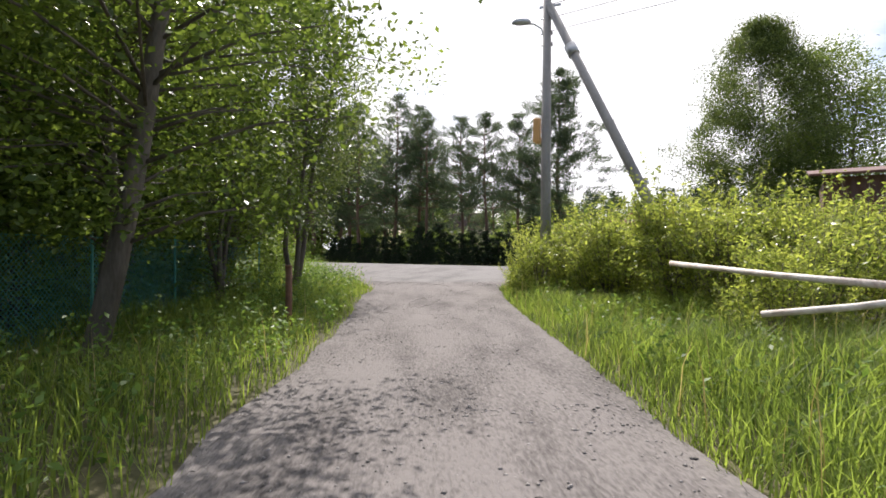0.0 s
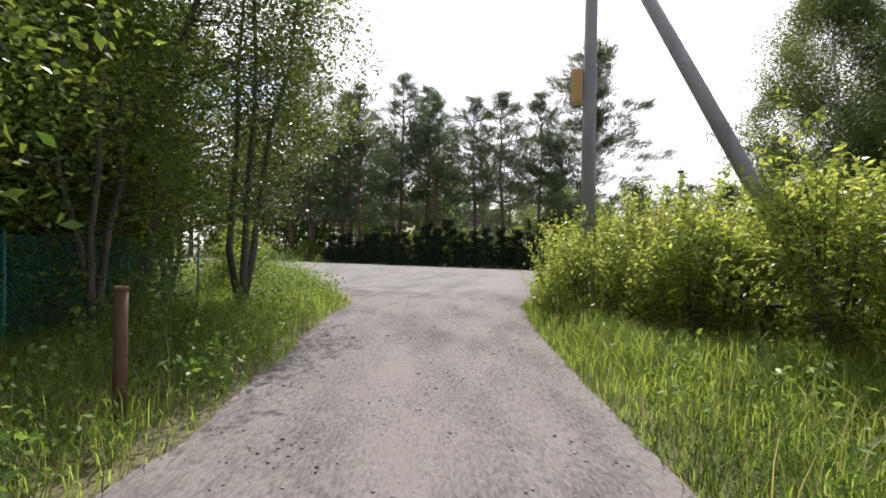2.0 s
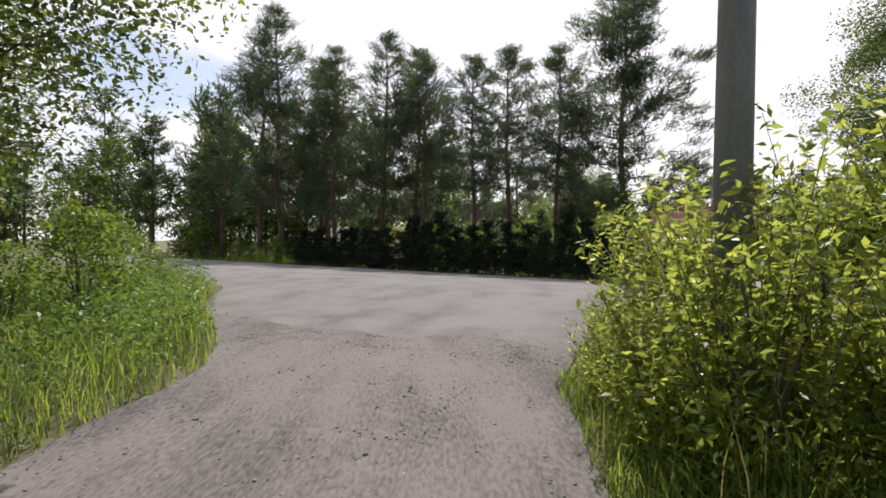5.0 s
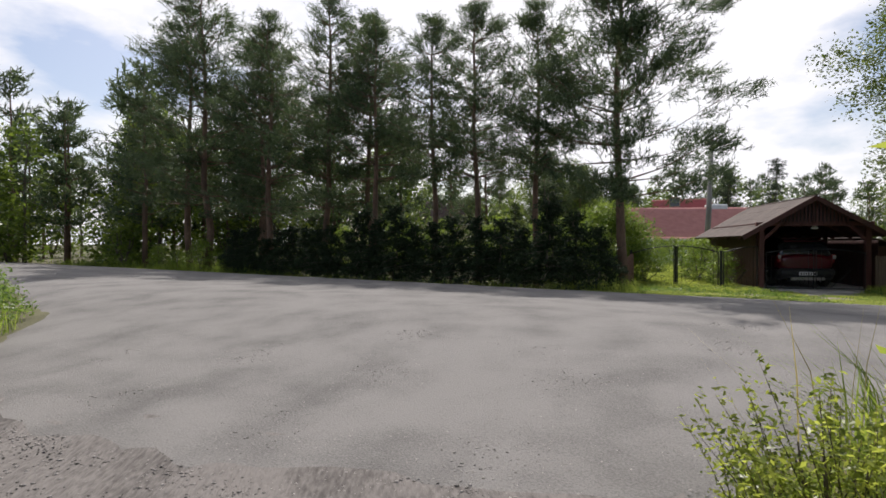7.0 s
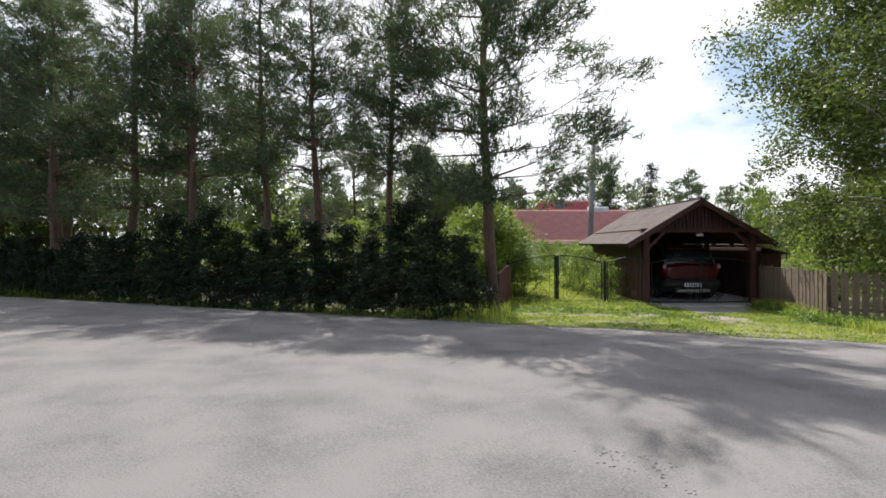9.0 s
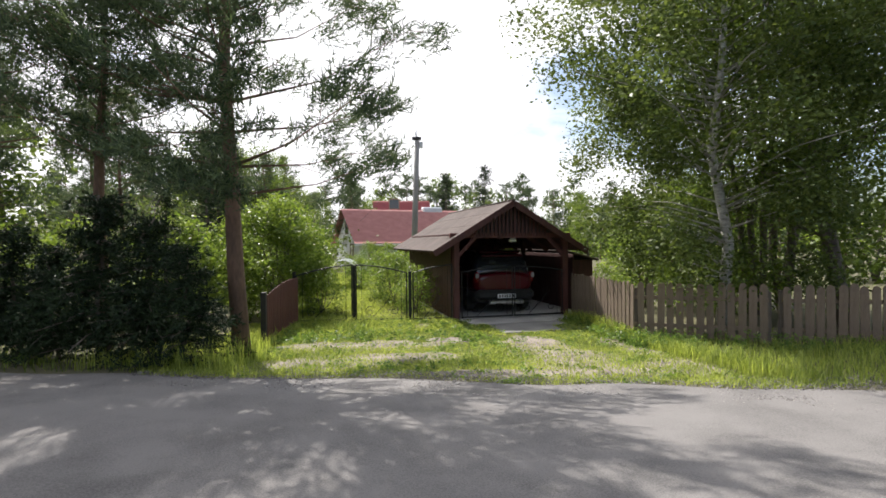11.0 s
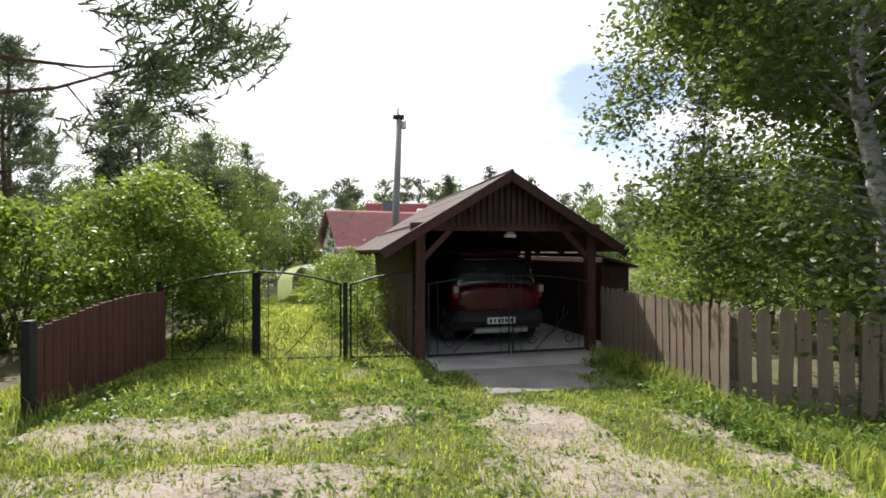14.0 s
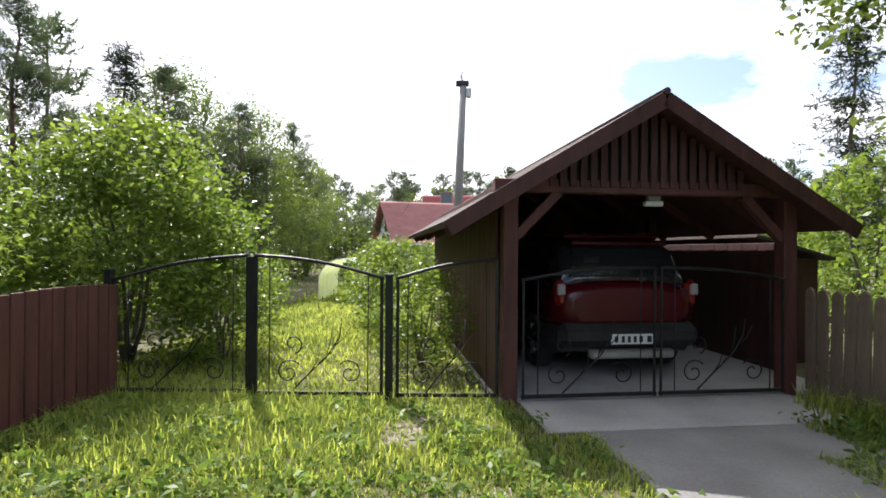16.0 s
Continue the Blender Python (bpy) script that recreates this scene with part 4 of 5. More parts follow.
for f in ((0, 1, 2, 3), (7, 6, 5, 4), (0, 4, 5, 1), (1, 5, 6, 2), (2, 6, 7, 3), (3, 7, 4, 0)):
    bm.faces.new([vs[i] for i in f])
part("rear_window", bm, M_GLASS, car, "dark rear window")
for s in (-1, 1):
    bm = bmesh.new()
    box(bm, -0.012, 0.62, 1.12, 0.012, 2.4, 1.46, 0.01, Matrix.Translation((s * 0.79, 0, 0)) @ Matrix.Translation((0, 0, 1.12)) @ Matrix.Rotation(-s * 0.3, 4, "Y") @ Matrix.Translation((0, 0, -1.12)))
    part("side_window", bm, M_GLASS, car, "dark side window")
    tl = bmesh.new()
    box(tl, s * 0.79 - 0.07, 0.06, 0.82, s * 0.79 + 0.07, 0.22, 1.12, 0.05)
    lens = part("tail_light", tl, M_TAIL, car, "red tail light")
    tl = bmesh.new()
    box(tl, s * 0.8 - 0.045, 0.045, 0.95, s * 0.8 + 0.05, 0.09, 1.08, 0.015)
    part("indicator", tl, M_CLEAR, lens, "clear indicator lens")
    bm = bmesh.new()
    box(bm, s * 1.0 - 0.1, 2.35, 0.98, s * 1.0 + 0.1, 2.47, 1.14, 0.03)
    part("mirror", bm, M_BLACKPLASTIC, car, "black door mirror")
    bm = bmesh.new()
    rod(bm, [(s * 0.6, 0.7, 1.63), (s * 0.62, 0.85, 1.68), (s * 0.62, 2.0, 1.69), (s * 0.6, 2.2, 1.64)], 0.018, 6)
    part("roof_rail", bm, M_SILVER, car, "silver roof rail")
    for y in (0.82, 3.45):
        bm = bmesh.new()
        prof = [(0.215, -0.1), (0.3, -0.11), (0.335, -0.075), (0.335, 0.075), (0.3, 0.11), (0.215, 0.1)]
        rings = []
        for k in range(24):
            a = 2 * math.pi * k / 24
            rings.append([bm.verts.new((s * 0.8 + w, y + r * math.cos(a), 0.335 + r * math.sin(a))) for r, w in prof])
        for k in range(24):
            for j in range(5):
                f = bm.faces.new((rings[k][j], rings[k][j + 1], rings[(k + 1) % 24][j + 1], rings[(k + 1) % 24][j]))
                f.smooth = True
        wheel = part("wheel", bm, M_RUBBER, car, "black tyre")
        bm = bmesh.new()
        rod(bm, [(s * 0.74, y, 0.335), (s * 0.875, y, 0.335)], [0.225, 0.2], 20)
        for k in range(5):
            a = 2 * math.pi * k / 5
            beam(bm, (s * 0.885, y + 0.03 * math.cos(a), 0.335 + 0.03 * math.sin(a)), (s * 0.885, y + 0.2 * math.cos(a), 0.335 + 0.2 * math.sin(a)), 0.045, 0.03)
        part("rim", bm, M_SILVER, wheel, "silver wheel rim")
bm = bmesh.new()
box(bm, -0.84, -0.03, 0.36, 0.84, 0.2, 0.64, 0.09)
part("bumper", bm, M_BLACKPLASTIC, car, "black plastic rear bumper")
bm = bmesh.new()
box(bm, -0.5, -0.065, 0.25, 0.5, 0.06, 0.35, 0.025)
part("skid_plate", bm, M_SILVER, car, "silver skid plate")
bm = bmesh.new()
box(bm, -0.26, -0.055, 0.41, 0.26, -0.043, 0.525, 0.004)
plate = part("number_plate", bm, M_PLATE, car, "white number plate with illegible characters")
for k, (x, w) in enumerate(((-0.2, 0.05), (-0.12, 0.045), (-0.05, 0.045), (0.02, 0.045), (0.09, 0.05), (0.19, 0.06))):
    bm = bmesh.new()
    box(bm, x - w / 2 + 0.005, -0.0585, 0.432, x + w / 2 - 0.005, -0.0555, 0.502)
    part("character_bar", bm, M_INK, plate)
bm = bmesh.new()
bmesh.ops.create_cone(bm, cap_ends=True, segments=4, radius1=0.075, radius2=0.06, depth=0.02, matrix=pose(0.0, 0.045, 0.93, 90, 0, 0) @ Matrix.Diagonal((0.75, 1.1, 1, 1)))
part("badge", bm, M_SILVER, car, "plain silver badge")
bm = bmesh.new()
box(bm, -0.3, 0.035, 0.79, 0.3, 0.075, 0.83, 0.01)
part("boot_handle", bm, M_BLACKPLASTIC, car)
bm = bmesh.new()
box(bm, -0.6, 0.27, 1.52, 0.6, 0.5, 1.57, 0.02)
part("spoiler", bm, M_CARRED, car)


# ---- gates and fences ----
def scroll(bm, cx, y, cz, r, turns, start, way=1, rad=0.007):
    pts = []
    for k in range(22):
        f = k / 21
        a = start + way * turns * 2 * math.pi * f
        pts.append((cx + r * (1 - 0.8 * f) * math.cos(a), y, cz + r * (1 - 0.8 * f) * math.sin(a)))
    rod(bm, pts, rad, 5)


def gate_leaf(name, x0, x1, y, h0, h1, label, arch=0.06, thick=0.03):
    """A wrought-iron leaf: frame with a bowed head, thin bars, scrolls and a branching spray."""
    g = thing(name, (x0, y, 0.0), label, "gate", "iron gates")
    w = x1 - x0
    for x in (0.02, w - 0.02):
        bm = bmesh.new()
        box(bm, x - thick / 2, -thick / 2, 0.04, x + thick / 2, thick / 2, h0 if x < w / 2 else h1, 0.003)
        part("stile", bm, M_IRON, g)
    head = lambda f: h0 + (h1 - h0) * (f if h1 != h0 else 0) + arch * math.sin(math.pi * f)
    bm = bmesh.new()
    rod(bm, [(w * f, 0, head(f)) for f in np.linspace(0, 1, 13)], 0.017, 6)
    part("head_rail", bm, M_IRON, g)
    bm = bmesh.new()
    box(bm, 0, -0.016, 0.05, w, 0.016, 0.085, 0.003)
    part("bottom_rail", bm, M_IRON, g)
    for f in (0.12, 0.88):
        bm = bmesh.new()
        rod(bm, [(w * f, 0, 0.085), (w * f, 0, head(f))], 0.006, 5)
        part("bar", bm, M_IRON, g)
    for cx, cz, r, tn, st, wy in ((0.27, 0.27, 0.13, 1.3, 0.63, 1), (0.74, 0.27, 0.13, 1.3, 2.5, -1), (0.3, 0.55, 0.1, 1.2, -1.26, 1)):
        bm = bmesh.new()
        scroll(bm, w * cx, 0, cz, r, tn, st, wy)
        part("scroll", bm, M_IRON, g)
    bm = bmesh.new()
    rod(bm, [(w * 0.3, 0, 0.09), (w * 0.42, 0, 0.25), (w * 0.56, 0, 0.42), (w * 0.66, 0, 0.62), (w * 0.68, 0, 0.8)], [0.009, 0.008, 0.007, 0.006, 0.004], 5)
    for f, a, ln in ((0.42, 0.9, 0.2), (0.5, -0.2, 0.22), (0.56, 1.3, 0.25), (0.62, 0.2, 0.18)):
        z = 0.25 + (f - 0.42) * 1.4
        rod(bm, [(w * f, 0, z), (w * f + ln * 0.6 * math.cos(a), 0, z + ln * 0.5), (w * f + ln * math.cos(a) * 0.9, 0, z + ln * 1.1)], [0.006, 0.005, 0.003], 4)
    part("branch_spray", bm, M_IRON, g)
    return g


gate_leaf("iron_gate", -4.78, -3.4, 31.1, 1.16, 1.42, "black wrought-iron gate leaf with bowed head and scrolls", 0.05)
gate_leaf("iron_gate", -3.33, -2.05, 31.03, 1.42, 1.2, "black wrought-iron gate leaf with scrolls and branch motif", 0.05)
gate_leaf("iron_gate", -1.93, -0.92, 31.0, 1.2, 1.4, "black wrought-iron wicket beside the carport post", 0.04)
front_gate = gate_leaf("iron_gate", -0.72, 0.67, 30.94, 1.2, 1.32, "thin black iron gate leaf before the car", 0.04, 0.022)
other_gate = gate_leaf("iron_gate", 0.7, 2.08, 30.94, 1.32, 1.2, "thin black iron gate leaf before the car", 0.04, 0.022)
for leaf in (front_gate, other_gate):
    leaf.matrix_world = SITE @ leaf.matrix_world
for x, y, h in ((-4.81, 31.1, 1.3), (-3.365, 31.08, 1.44), (-1.99, 30.97, 1.28)):
    gp = thing("gate_post", (x, y, -0.05), "black square iron gate post with flat cap", "post", "gate posts")
    bm = bmesh.new()
    box(bm, -0.035, -0.035, -0.2, 0.035, 0.035, h, 0.004)
    part("shaft", bm, M_IRON, gp)
    bm = bmesh.new()
    box(bm, -0.045, -0.045, h, 0.045, 0.045, h + 0.02, 0.004)
    part("cap", bm, M_IRON, gp)

# maroon plank gate leaf standing open
plank_gate = thing("plank_gate", (-4.95, 28.5, -0.02), "maroon plank gate with arched top standing open", "gate", turn=math.degrees(math.atan2(2.6, 0.22)))
for k in range(20):
    f = (k + 0.5) / 20
    bm = bmesh.new()
    top = 0.86 + 0.3 * math.sin(math.pi * (0.12 + 0.5 * f)) ** 1.2
    box(bm, k * 0.131, -0.012, 0.1, k * 0.131 + 0.118, 0.012, top, 0.004)
    part("plank", bm, M_REDWOOD, plank_gate)
for z in (0.3, 0.8):
    bm = bmesh.new()
    box(bm, 0, 0.014, z, 2.62, 0.04, z + 0.07, 0.004)
    part("cross_rail", bm, M_REDWOOD, plank_gate)
bm = bmesh.new()
box(bm, -0.12, -0.05, -0.2, -0.02, 0.05, 1.05, 0.006)
part("post", bm, M_BLACKPLASTIC, plank_gate, "dark iron gate post")

def picket_mesh():
    bm = bmesh.new()
    prof = [(-0.066, 0), (0.066, 0), (0.066, 1.0), (0.046, 1.055), (0.0, 1.08), (-0.046, 1.055), (-0.066, 1.0)]
    a = [bm.verts.new((x, -0.011, z)) for x, z in prof]
    b = [bm.verts.new((x, 0.011, z)) for x, z in prof]
    bm.faces.new(a)
    bm.faces.new(b[::-1])
    for k in range(len(prof)):
        bm.faces.new((a[k], b[k], b[(k + 1) % 7], a[(k + 1) % 7]))
    out = bpy.data.meshes.new("picket")
    bm.to_mesh(out)
    bm.free()
    out.materials.append(M_PICKET)
    return out


PICKET = picket_mesh()


def picket_fence(a, b, label, drop=0.0):
    """A stretch of round-topped pickets on two rails."""
    a, b = Vector((*a, 0)), Vector((*b, 0))
    d = b - a
    n = int(d.length / 0.165)
    turn = math.degrees(math.atan2(d.y, d.x))
    f = thing("picket_fence", (a.x, a.y, 0), label, "fence", "picket fence", turn)
    rp = random.Random(int(a.x * 10))
    for k in range(n):
        p = a + d * ((k + 0.5) / n)
        ob = new("picket", PICKET)
        ob.parent = f
        ob.matrix_basis = pose(d.length * (k + 0.5) / n, -0.02, float(soft_land(p.x, p.y)) + 0.04 - drop + rp.uniform(-0.015, 0.02), rp.uniform(-1, 1), rp.uniform(-1.2, 1.2), rp.uniform(-2, 2)) @ Matrix.Diagonal((rp.uniform(0.93, 1.05), 1, rp.uniform(0.97, 1.02), 1))
    z0, z1 = float(soft_land(a.x, a.y)) - drop, float(soft_land(b.x, b.y)) - drop
    for h in (0.28, 0.82):
        bm = bmesh.new()
        beam(bm, (0, 0.02, z0 + h), (d.length, 0.02, z1 + h), 0.04, 0.07)
        part("rail", bm, M_PICKET, f)
    for k in range(max(2, int(d.length / 2.2)) + 1):
        g = min(1, k / max(2, int(d.length / 2.2)))
        p = a + d * g
        bm = bmesh.new()
        z = float(soft_land(p.x, p.y))
        box(bm, d.length * g - 0.045, 0.045, z - 0.3, d.length * g + 0.045, 0.135, z + 1.0, 0.006)
        part("post", bm, M_BARK, f, "dark fence post")
    return f


picket_fence((2.36, 31.4), (2.38, 28.0), "weathered brown picket fence with rounded tops")
picket_fence((2.4, 27.97), (4.4, 26.85), "weathered brown picket fence with rounded tops")
picket_fence((4.58, 26.75), (8.9, 24.6), "weathered brown picket fence beside the road")

# chain-link fence under the trees
link = thing("chain_link_fence", (0, 0, 0), "green coated chain-link fence in deep shade", "fence")
A, B = Vector((-5.9, -1.0, 0)), Vector((-10.7, 10.1, 0))
d = (B - A).normalized()
for k in range(6):
    p = A.lerp(B, k / 5)
    bm = bmesh.new()
    rod(bm, [(p.x, p.y, -0.2), (p.x, p.y, 1.52)], 0.022, 8)
    part("post", bm, M_MESH, link)
vs, qs = [], []
L = (B - A).length
H, STEP = 1.4, 0.075
n = int(L / STEP)
side = Vector((-d.y, d.x, 0))
for k in range(-int(H / STEP), n):
    for s in (1, -1):
        u0 = k * STEP if s > 0 else k * STEP + H
        u1 = u0 + s * H
        lo, hi = (u0, 0.05), (u1, 0.05 + H)
        if min(u0, u1) < 0 or max(u0, u1) > L:
            continue
        p0, p1 = A + d * lo[0] + Vector((0, 0, lo[1])), A + d * hi[0] + Vector((0, 0, hi[1]))
        w = d * 0.006
        o = side * 0.003 * s
        b0 = len(vs)
        vs += [p0 - w + o, p0 + w + o, p1 + w + o, p1 - w + o]
        qs.append((b0, b0 + 1, b0 + 2, b0 + 3))
raw("wire_mesh", [tuple(v) for v in vs], np.array(qs), M_MESH, link)
for z in (0.08, 1.44):
    bm = bmesh.new()
    rod(bm, [A + Vector((0, 0, z)), B + Vector((0, 0, z))], 0.005, 5)
    part("line_wire", bm, M_MESH, link)

stub = thing("iron_post", (-5.42, 4.78, 0), "short rusty iron post standing in the verge", "post")
bm = bmesh.new()
rod(bm, [(0, 0, -0.2), (0.01, 0, 0.5), (0.0, 0.01, 1.0)], [0.055, 0.05, 0.05], 8)
part("shaft", bm, M_RUST, stub)
bm = bmesh.new()
rod(bm, [(0, 0.01, 1.0), (0, 0.01, 1.03)], [0.06, 0.05], 8)
part("cap", bm, M_RUST, stub)

barrier = thing("pipe_barrier", (1.5, 2.62, 0.08), "white-painted pipe barrier with rust in the grass", "barrier")
for name, a, b, r in (("top_pipe", (-1.63, 2.7, 1.03), (0.05, -0.05, 0.93), 0.03), ("lower_pipe", (-1.04, 0.52, 0.69), (0.0, 0.02, 0.93), 0.026), ("post", (0.02, 0, -0.2), (0.02, 0, 1.0), 0.04)):
    bm = bmesh.new()
    rod(bm, [a, Vector(a).lerp(Vector(b), 0.5) + Vector((0, 0, -0.015)), b], r, 10)
    part(name, bm, M_PIPE, barrier)


# ---- poles and wires ----
pole = thing("utility_pole", (-2.98, 12.13, 0.05), "grey concrete utility pole with strut and street lamp", "pole")
bm = bmesh.new()
rod(bm, [(0, 0, -0.3), (0.02, 0, 4), (0.05, 0, 8.3)], [0.145, 0.125, 0.1], 12)
part("shaft", bm, M_POLE, pole)
bm = bmesh.new()
rod(bm, [(3.65, -1.47, -0.1), (1.89, -0.79, 3.75), (0.12, -0.1, 7.6)], [0.135, 0.12, 0.1], 12)
part("strut", bm, M_POLE, pole)
bm = bmesh.new()
rod(bm, [(0.8, -0.365, 6.12), (0.67, -0.315, 6.4)], [0.15, 0.15], 12)
part("strut_collar", bm, M_GALV, pole)
bm = bmesh.new()
box(bm, -0.3, -0.13, 4.04, -0.13, 0.1, 4.69, 0.02)
mb = part("meter_box", bm, M_ORANGE, pole, "ochre painted metal box")
bm = bmesh.new()
box(bm, -0.28, -0.142, 4.09, -0.15, -0.131, 4.63, 0.004)
part("door", bm, M_ORANGE, mb)
bm = bmesh.new()
rod(bm, [(0.0, 0, 6.75), (-0.1, -0.05, 7.05), (-0.28, -0.12, 7.17), (-0.5, -0.2, 7.18)], 0.022, 6)
arm = part("lamp_arm", bm, M_GALV, pole)
bm = bmesh.new()
rod(bm, [(-0.36, -0.15, 7.2), (-0.45, -0.19, 7.23), (-0.7, -0.29, 7.23), (-0.82, -0.34, 7.19)], [0.04, 0.085, 0.1, 0.03], 10)
part("lamp_head", bm, M_GALV, arm, "grey street lamp head")
for z in (6.6, 6.9, 7.3):
    bm = bmesh.new()
    rod(bm, [(-0.12, -0.05, z), (0.16, 0.05, z)], 0.02, 6)
    rod(bm, [(0.16, 0.05, z), (0.16, 0.05, z + 0.1)], [0.03, 0.02], 8)
    part("insulator", bm, M_GALV, pole)
bm = bmesh.new()
box(bm, -0.16, -0.02, 7.6, 0.4, 0.02, 7.66, 0.004)
part("cross_arm", bm, M_GALV, pole)

pole_far = thing("utility_pole", (-1.03, 42.7, 0), "slim grey wooden pole with insulators behind the carport", "pole")
bm = bmesh.new()
rod(bm, [(-0.15, 0, -0.3), (0, 0, 3.6), (0.12, 0, 6.95)], [0.16, 0.14, 0.11], 10)
part("shaft", bm, M_POLE, pole_far)
bm = bmesh.new()
box(bm, -0.12, -0.13, 6.8, 0.3, 0.1, 6.94, 0.01)
part("bracket", bm, M_BLACKPLASTIC, pole_far)
bm = bmesh.new()
box(bm, 0.22, -0.1, 6.42, 0.38, 0.1, 6.72, 0.03)
part("junction_box", bm, M_WALL, pole_far, "pale junction box")
bm = bmesh.new()
rod(bm, [(0.1, 0, 6.9), (0.05, 0, 7.12), (0.1, 0, 7.28)], [0.03, 0.04, 0.02], 8)
part("insulator", bm, M_WALL, pole_far)


def cable(a, b, sag, r=0.009):
    c = thing("overhead_cable", (0, 0, 0), "thin black overhead cable strung between poles", "cable", "overhead cables")
    bm = bmesh.new()
    a, b = Vector(a), Vector(b)
    rod(bm, [a.lerp(b, f) - Vector((0, 0, sag * 4 * f * (1 - f))) for f in np.linspace(0, 1, 15)], r, 4)
    part("wire", bm, M_WIRE, c)


for z, s in ((7.7, 0.3), (7.35, 0.35), (7.0, 0.4)):
    cable((-2.9, 12.1, z), (34, 2.5, z + 0.6), s)
cable((-0.95, 42.7, 6.4), (-4.2, 58, 3.6), 0.3)


# ---- houses ----
def house(name, place, w, dpt, eave, ridge, roof_mat, wall_mat, label, windows, turn=0, along=True, over=0.45):
    """A house with its ridge along its own x: walls with thickness, tiled roof in rows, windows with frames."""
    h = thing(name, place, label, "house", turn=turn)
    for y, s in ((0, -1), (dpt, 1)):
        bm = bmesh.new()
        box(bm, 0, min(y, y + s * -0.2), 0, w, max(y, y + s * -0.2), eave, 0.01)
        part("wall", bm, wall_mat, h)
    for x in (0.0, w - 0.2):
        bm = bmesh.new()
        prof = [(0.2, 0), (dpt - 0.2, 0), (dpt - 0.2, eave), (dpt / 2, ridge - 0.12), (0.2, eave)]
        a = [bm.verts.new((x, p, z)) for p, z in prof]
        b = [bm.verts.new((x + 0.2, p, z)) for p, z in prof]
        bm.faces.new(a)
        bm.faces.new(b[::-1])
        for k in range(5):
            bm.faces.new((a[k], b[k], b[(k + 1) % 5], a[(k + 1) % 5]))
        part("gable_wall", bm, wall_mat, h)
    run = dpt / 2 + over
    fall = (ridge - eave) / (dpt / 2) * run
    for s in (-1, 1):
        rows = 12
        vs, qs = [], []
        cols = int((w + 2 * over) / 0.18)
        for r in range(rows):
            for lo in (0, 1):
                f = (r + lo) / rows
                for c in range(cols * 2 + 1):
                    x = -over + (w + 2 * over) * c / (cols * 2)
                    vs.append((x, dpt / 2 + s * run * f, ridge - fall * f + (0.045 if lo else 0.0) + 0.02 * (c % 2)))
        n = cols * 2 + 1
        for r in range(rows * 2 - 1):
            for c in range(n - 1):
                b0 = r * n + c
                qs.append((b0, b0 + 1, b0 + n + 1, b0 + n))
        raw("roof", vs, np.array(qs), roof_mat, h, "wavy red tiled roof" if roof_mat is M_TILE else "")
        bm = bmesh.new()
        beam(bm, (-over, dpt / 2 + s * run, ridge - fall - 0.05), (w + over, dpt / 2 + s * run, ridge - fall - 0.05), 0.1, 0.1)
        part("gutter", bm, M_WALL, h)
    for x, y, z0, z1, ww in windows:
        if y is None:
            m = Matrix.Translation((0, x, 0)) @ Matrix.Rotation(radians(-90), 4, "Z") @ Matrix.Translation((0, 0, 0))
        else:
            m = Matrix.Translation((x, y, 0))
        bm = bmesh.new()
        for a0, a1, c0, c1 in ((-ww / 2 - 0.08, -ww / 2, z0 - 0.08, z1 + 0.08), (ww / 2, ww / 2 + 0.08, z0 - 0.08, z1 + 0.08), (-ww / 2, ww / 2, z0 - 0.08, z0), (-ww / 2, ww / 2, z1, z1 + 0.08)):
            box(bm, a0, -0.05, c0, a1, 0.0, c1, 0.0, m)
        win = part("window", bm, M_PICKET, h, "brown window frame")
        bm = bmesh.new()
        box(bm, -ww / 2, -0.03, z0, ww / 2, -0.012, z1, 0.0, m)
        part("pane", bm, M_PANE, win)
    return h


main_house = house("house", (-4.15, 55.6, -0.5), 11, 7.4, 2.66, 5.08, M_TILE, M_WALL, "white house with pinkish-red tiled roof behind the garden", [(1.2, 0, 1.2, 2.4, 1.0), (4.0, 0, 1.2, 2.4, 1.2), (3.7, None, 3.2, 4.0, 0.8), (2.2, None, 1.1, 2.3, 0.9)], turn=17, over=0.48)
bm = bmesh.new()
box(bm, 6.3, 3.4, 4.7, 8.0, 4.0, 5.35, 0.08)
part("chimney", bm, M_WALL, main_house, "wide pale chimney stack")
house("house", (-2.9, 65.0, 0), 4.5, 6.0, 3.7, 5.9, M_TILEDARK, M_REDWOOD, "dark red gabled house behind the white one", [(1.5, 0, 5.0, 5.8, 0.8)])
house("house", (-25.5, 60.0, 0), 5, 6.0, 3.8, 6.0, M_ROOFING, M_BEIGE, "small beige house far behind the pines", [(1.5, 0, 1.2, 2.4, 0.9), (3.6, 0, 1.2, 2.4, 0.9)])

shed = thing("shed", (2.9, 11.2, 0), "brown corrugated metal shed behind the scrub", "shed", turn=-12)
vs, qs = [], []
n = 120
for k in range(n + 1):
    x = 5.0 * k / n
    off = 0.018 * math.sin(k * 1.57)
    vs += [(x, off, 0), (x, off, 2.75)]
for k in range(n):
    qs.append((2 * k, 2 * k + 2, 2 * k + 3, 2 * k + 1))
raw("wall", vs, np.array(qs), M_SHED, shed)
bm = bmesh.new()
box(bm, 0, 0.03, 0, 5.0, 2.2, 2.7, 0.01)
part("body", bm, M_SHED, shed)
bm = bmesh.new()
beam(bm, (2.5, -0.35, 2.78), (2.5, 2.5, 3.2), 5.5, 0.05)
part("roof", bm, M_SHED, shed, "rusty brown sheet roof")

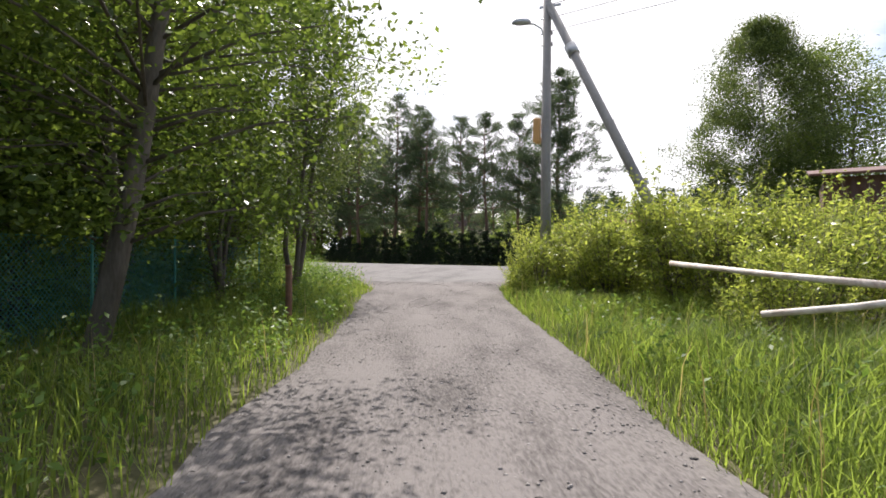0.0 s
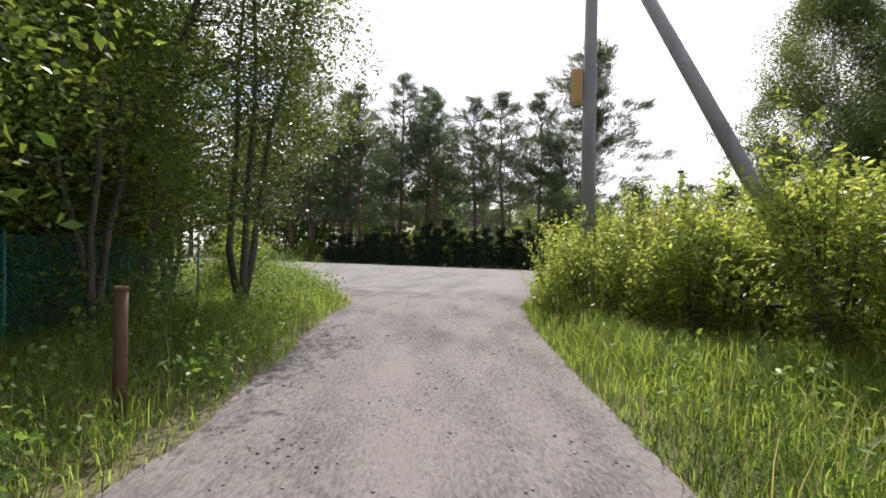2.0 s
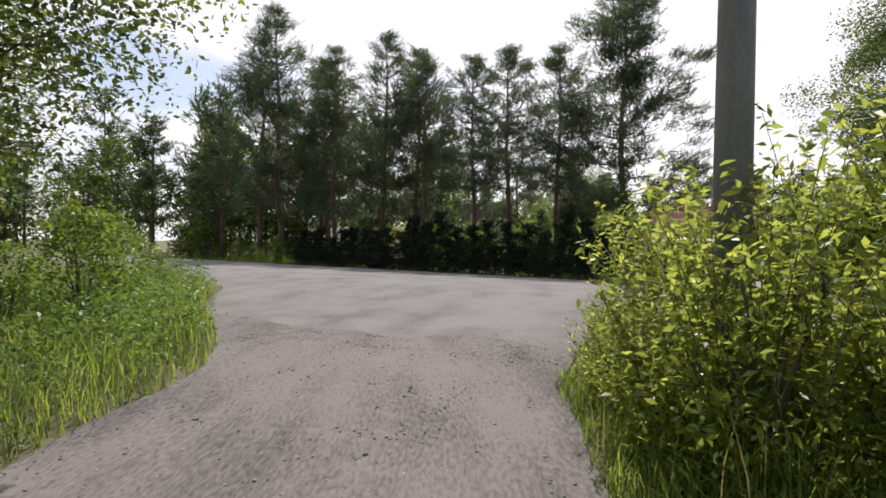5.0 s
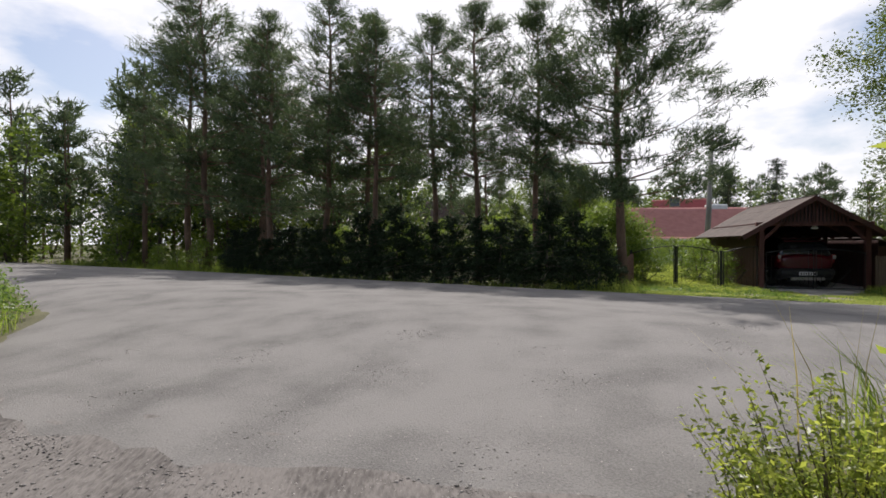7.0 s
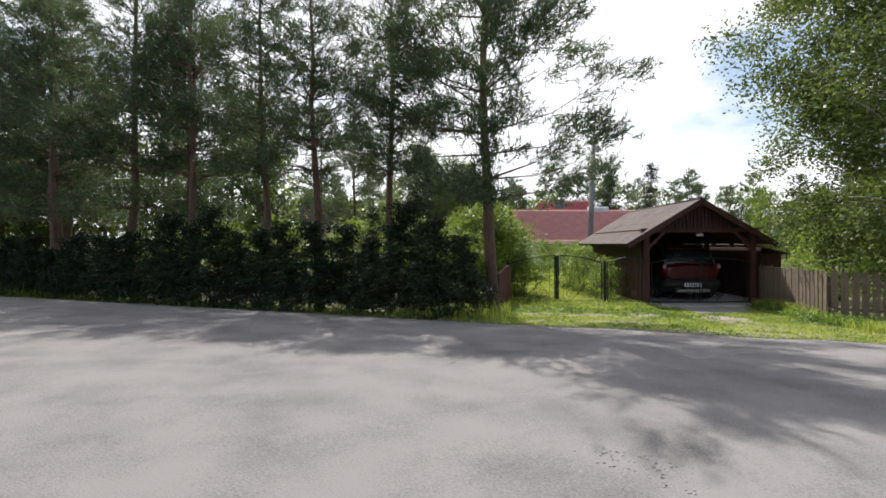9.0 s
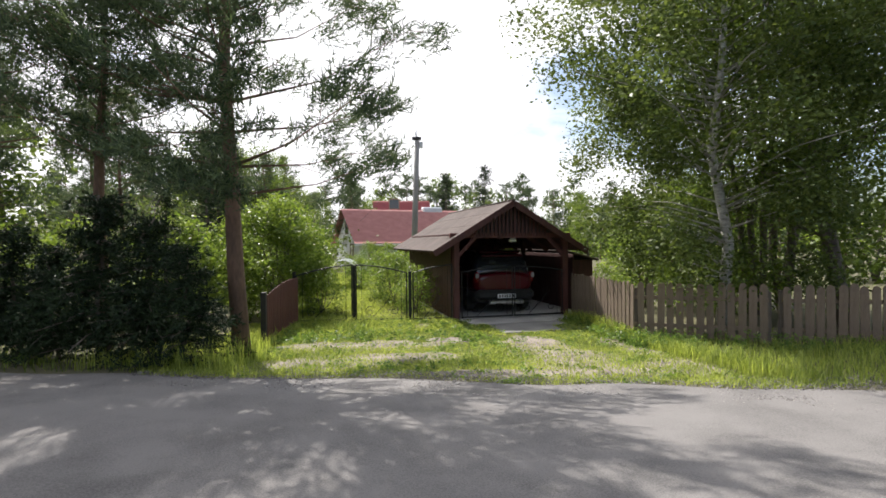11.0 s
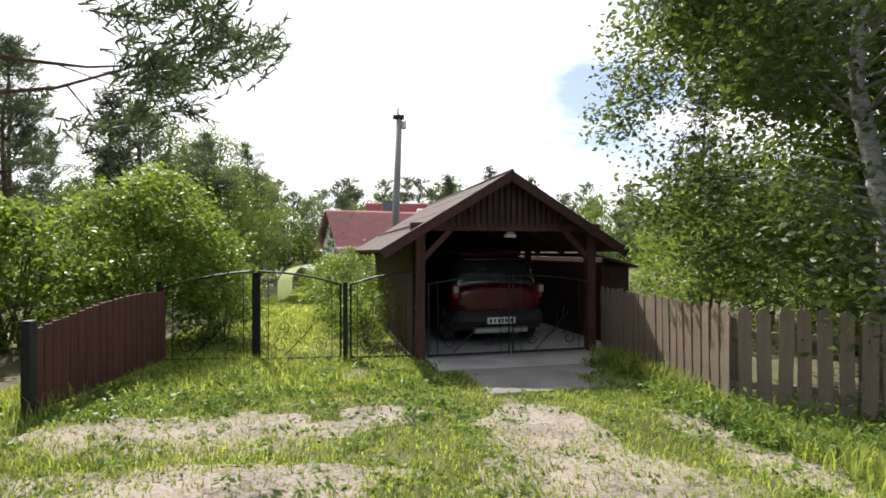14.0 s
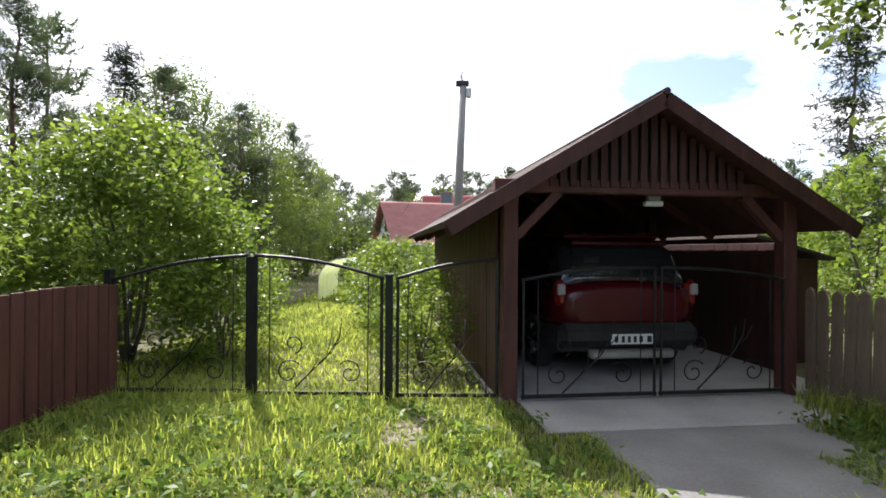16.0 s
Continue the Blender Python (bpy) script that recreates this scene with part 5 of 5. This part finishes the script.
green = thing("greenhouse", (-4.3, 40.3, 0), "small arched greenhouse of milky film", "greenhouse")
green.matrix_world = green.matrix_world @ Matrix.Scale(0.64, 4)
vs, qs = [], []
for j in range(6):
    for k in range(13):
        a = math.pi * k / 12
        vs.append((1.05 * math.cos(a), j * 0.8, 0.85 + 1.05 * math.sin(a) if 0 < k < 12 else 0.0))
for j in range(5):
    for k in range(12):
        qs.append((j * 13 + k, j * 13 + k + 1, (j + 1) * 13 + k + 1, (j + 1) * 13 + k))
raw("film", vs, np.array(qs), M_GREENHOUSE, green, smooth=True)
for j in range(6):
    bm = bmesh.new()
    rod(bm, [(1.06 * math.cos(math.pi * k / 12), j * 0.8, 0.85 + 1.06 * math.sin(math.pi * k / 12) if 0 < k < 12 else 0.0) for k in range(13)], 0.018, 5)
    part("hoop", bm, M_WALL, green)


# ---- loose stones, clods and sandy patches ----
def gravel(name, seed, n, area, keep, size, mat, label, squash=0.55):
    rng = np.random.default_rng(seed)
    x, y = scatter(rng, n, *area, keep)
    n = len(x)
    octa = np.array([[1, 0, 0], [0, 1, 0], [-1, 0, 0], [0, -1, 0], [0, 0, 1], [0, 0, -1]], float)
    tri = np.array([[0, 1, 4], [1, 2, 4], [2, 3, 4], [3, 0, 4], [1, 0, 5], [2, 1, 5], [3, 2, 5], [0, 3, 5]])
    s = size * np.clip(rng.lognormal(0, 0.45, n), 0.4, 2.2)
    v = octa[None] * (1 + rng.normal(0, 0.22, (n, 6, 3))) * s[:, None, None]
    v[:, :, 2] *= squash
    a = rng.uniform(0, 2 * np.pi, n)
    c, sn = np.cos(a)[:, None], np.sin(a)[:, None]
    vx, vy = v[:, :, 0] * c - v[:, :, 1] * sn, v[:, :, 0] * sn + v[:, :, 1] * c
    z = soft_land(x, y) + 0.028
    out = np.stack([vx + x[:, None], vy + y[:, None], v[:, :, 2] + z[:, None] + (s * squash * 0.3)[:, None]], -1)
    return tagged(raw(name, out.reshape(-1, 3), (tri[None] + np.arange(n)[:, None, None] * 6).reshape(-1, 3), mat), label, "stones", kind="stuff")


on_track = lambda x, y: (x > left_edge(y) + 0.05) & (x < right_edge(y) - 0.05)
gravel("track_gravel", 31, 16000, (-9, 2, -2.5, 13.4), on_track, 0.008, M_STONE, "loose grey pebbles on the dirt track")
gravel("track_clods", 32, 170, (-9, 2, -2.5, 13.4), on_track, 0.013, M_DIRT, "clods and larger stones on the dirt track", 0.45)
gravel("dirt_heap", 36, 520, (-2.0, -0.3, 1.5, 3.6), lambda x, y: on_track(x, y) & (((x + 1.1) / 0.75) ** 2 + ((y - 2.55) / 0.8) ** 2 < 1 + 0.4 * ripple(x * 5, y * 5)), 0.011, M_STONE, "loose clods and stones heaped on the track", 0.4)
gravel("road_grit", 33, 42000, (-10, -1, 12, 18.5), lambda x, y: (y > near_edge(x) + 0.1) & (y < near_edge(x) + 3.2 + ripple(x * 2, y)), 0.0058, M_STONE, "fine grit along the asphalt edge")
gravel("mouth_gravel", 35, 7000, (-9.6, -4.2, 12.2, 14.9), lambda x, y: (np.abs(y - near_edge(x) - 0.1) < 0.75 + 0.3 * ripple(x * 3, y * 3)) & (x > left_edge(np.minimum(y, 12.6))), 0.0065, M_STONE, "coarse gravel where the track meets the asphalt")
gravel("shoulder_grit", 37, 60000, (-6, 6, 21.8, 26.4), lambda x, y: np.abs(y - far_edge(x) + 0.35) < 0.8 + 0.4 * ripple(x * 3, y * 3), 0.0078, M_STONE, "grey grit along the crumbling road shoulder")
gravel("yard_grit", 34, 9000, (-5, 2.4, 23.8, 29), lambda x, y: (bare(x, y) > -0.4) & (y > far_edge(x) + 0.1), 0.008, M_STONE, "small stones on the bare sand")
px = np.arange(-5.6, 2.4, 0.09)
py = np.arange(23.6, 30.8, 0.09)
PX, PY = np.meshgrid(px, py)
B_ = bare(PX, PY, 1.08)
PZ = soft_land(PX, PY) + 0.012 * ripple(PX * 2, PY * 2) + np.clip((B_ + 0.8) * 0.05, -0.03, 0.03)
PZ -= 0.045 * np.clip(1 - (PY - far_edge(PX) - 0.1) / 0.5, 0, 1)
ii = np.arange(PX.size).reshape(PX.shape)
cell = np.maximum.reduce([B_[:-1, :-1], B_[1:, :-1], B_[:-1, 1:], B_[1:, 1:]]) > -0.5
qq = np.stack([ii[:-1, :-1], ii[:-1, 1:], ii[1:, 1:], ii[1:, :-1]], -1)[cell & (PY[:-1, :-1] > far_edge(PX[:-1, :-1]) - 0.05)]
tagged(raw("sandy_path", np.stack([PX, PY, PZ], -1).reshape(-1, 3), qq, M_SAND, smooth=True), "bare pale sand worn through the yard grass", "ground", kind="structure")
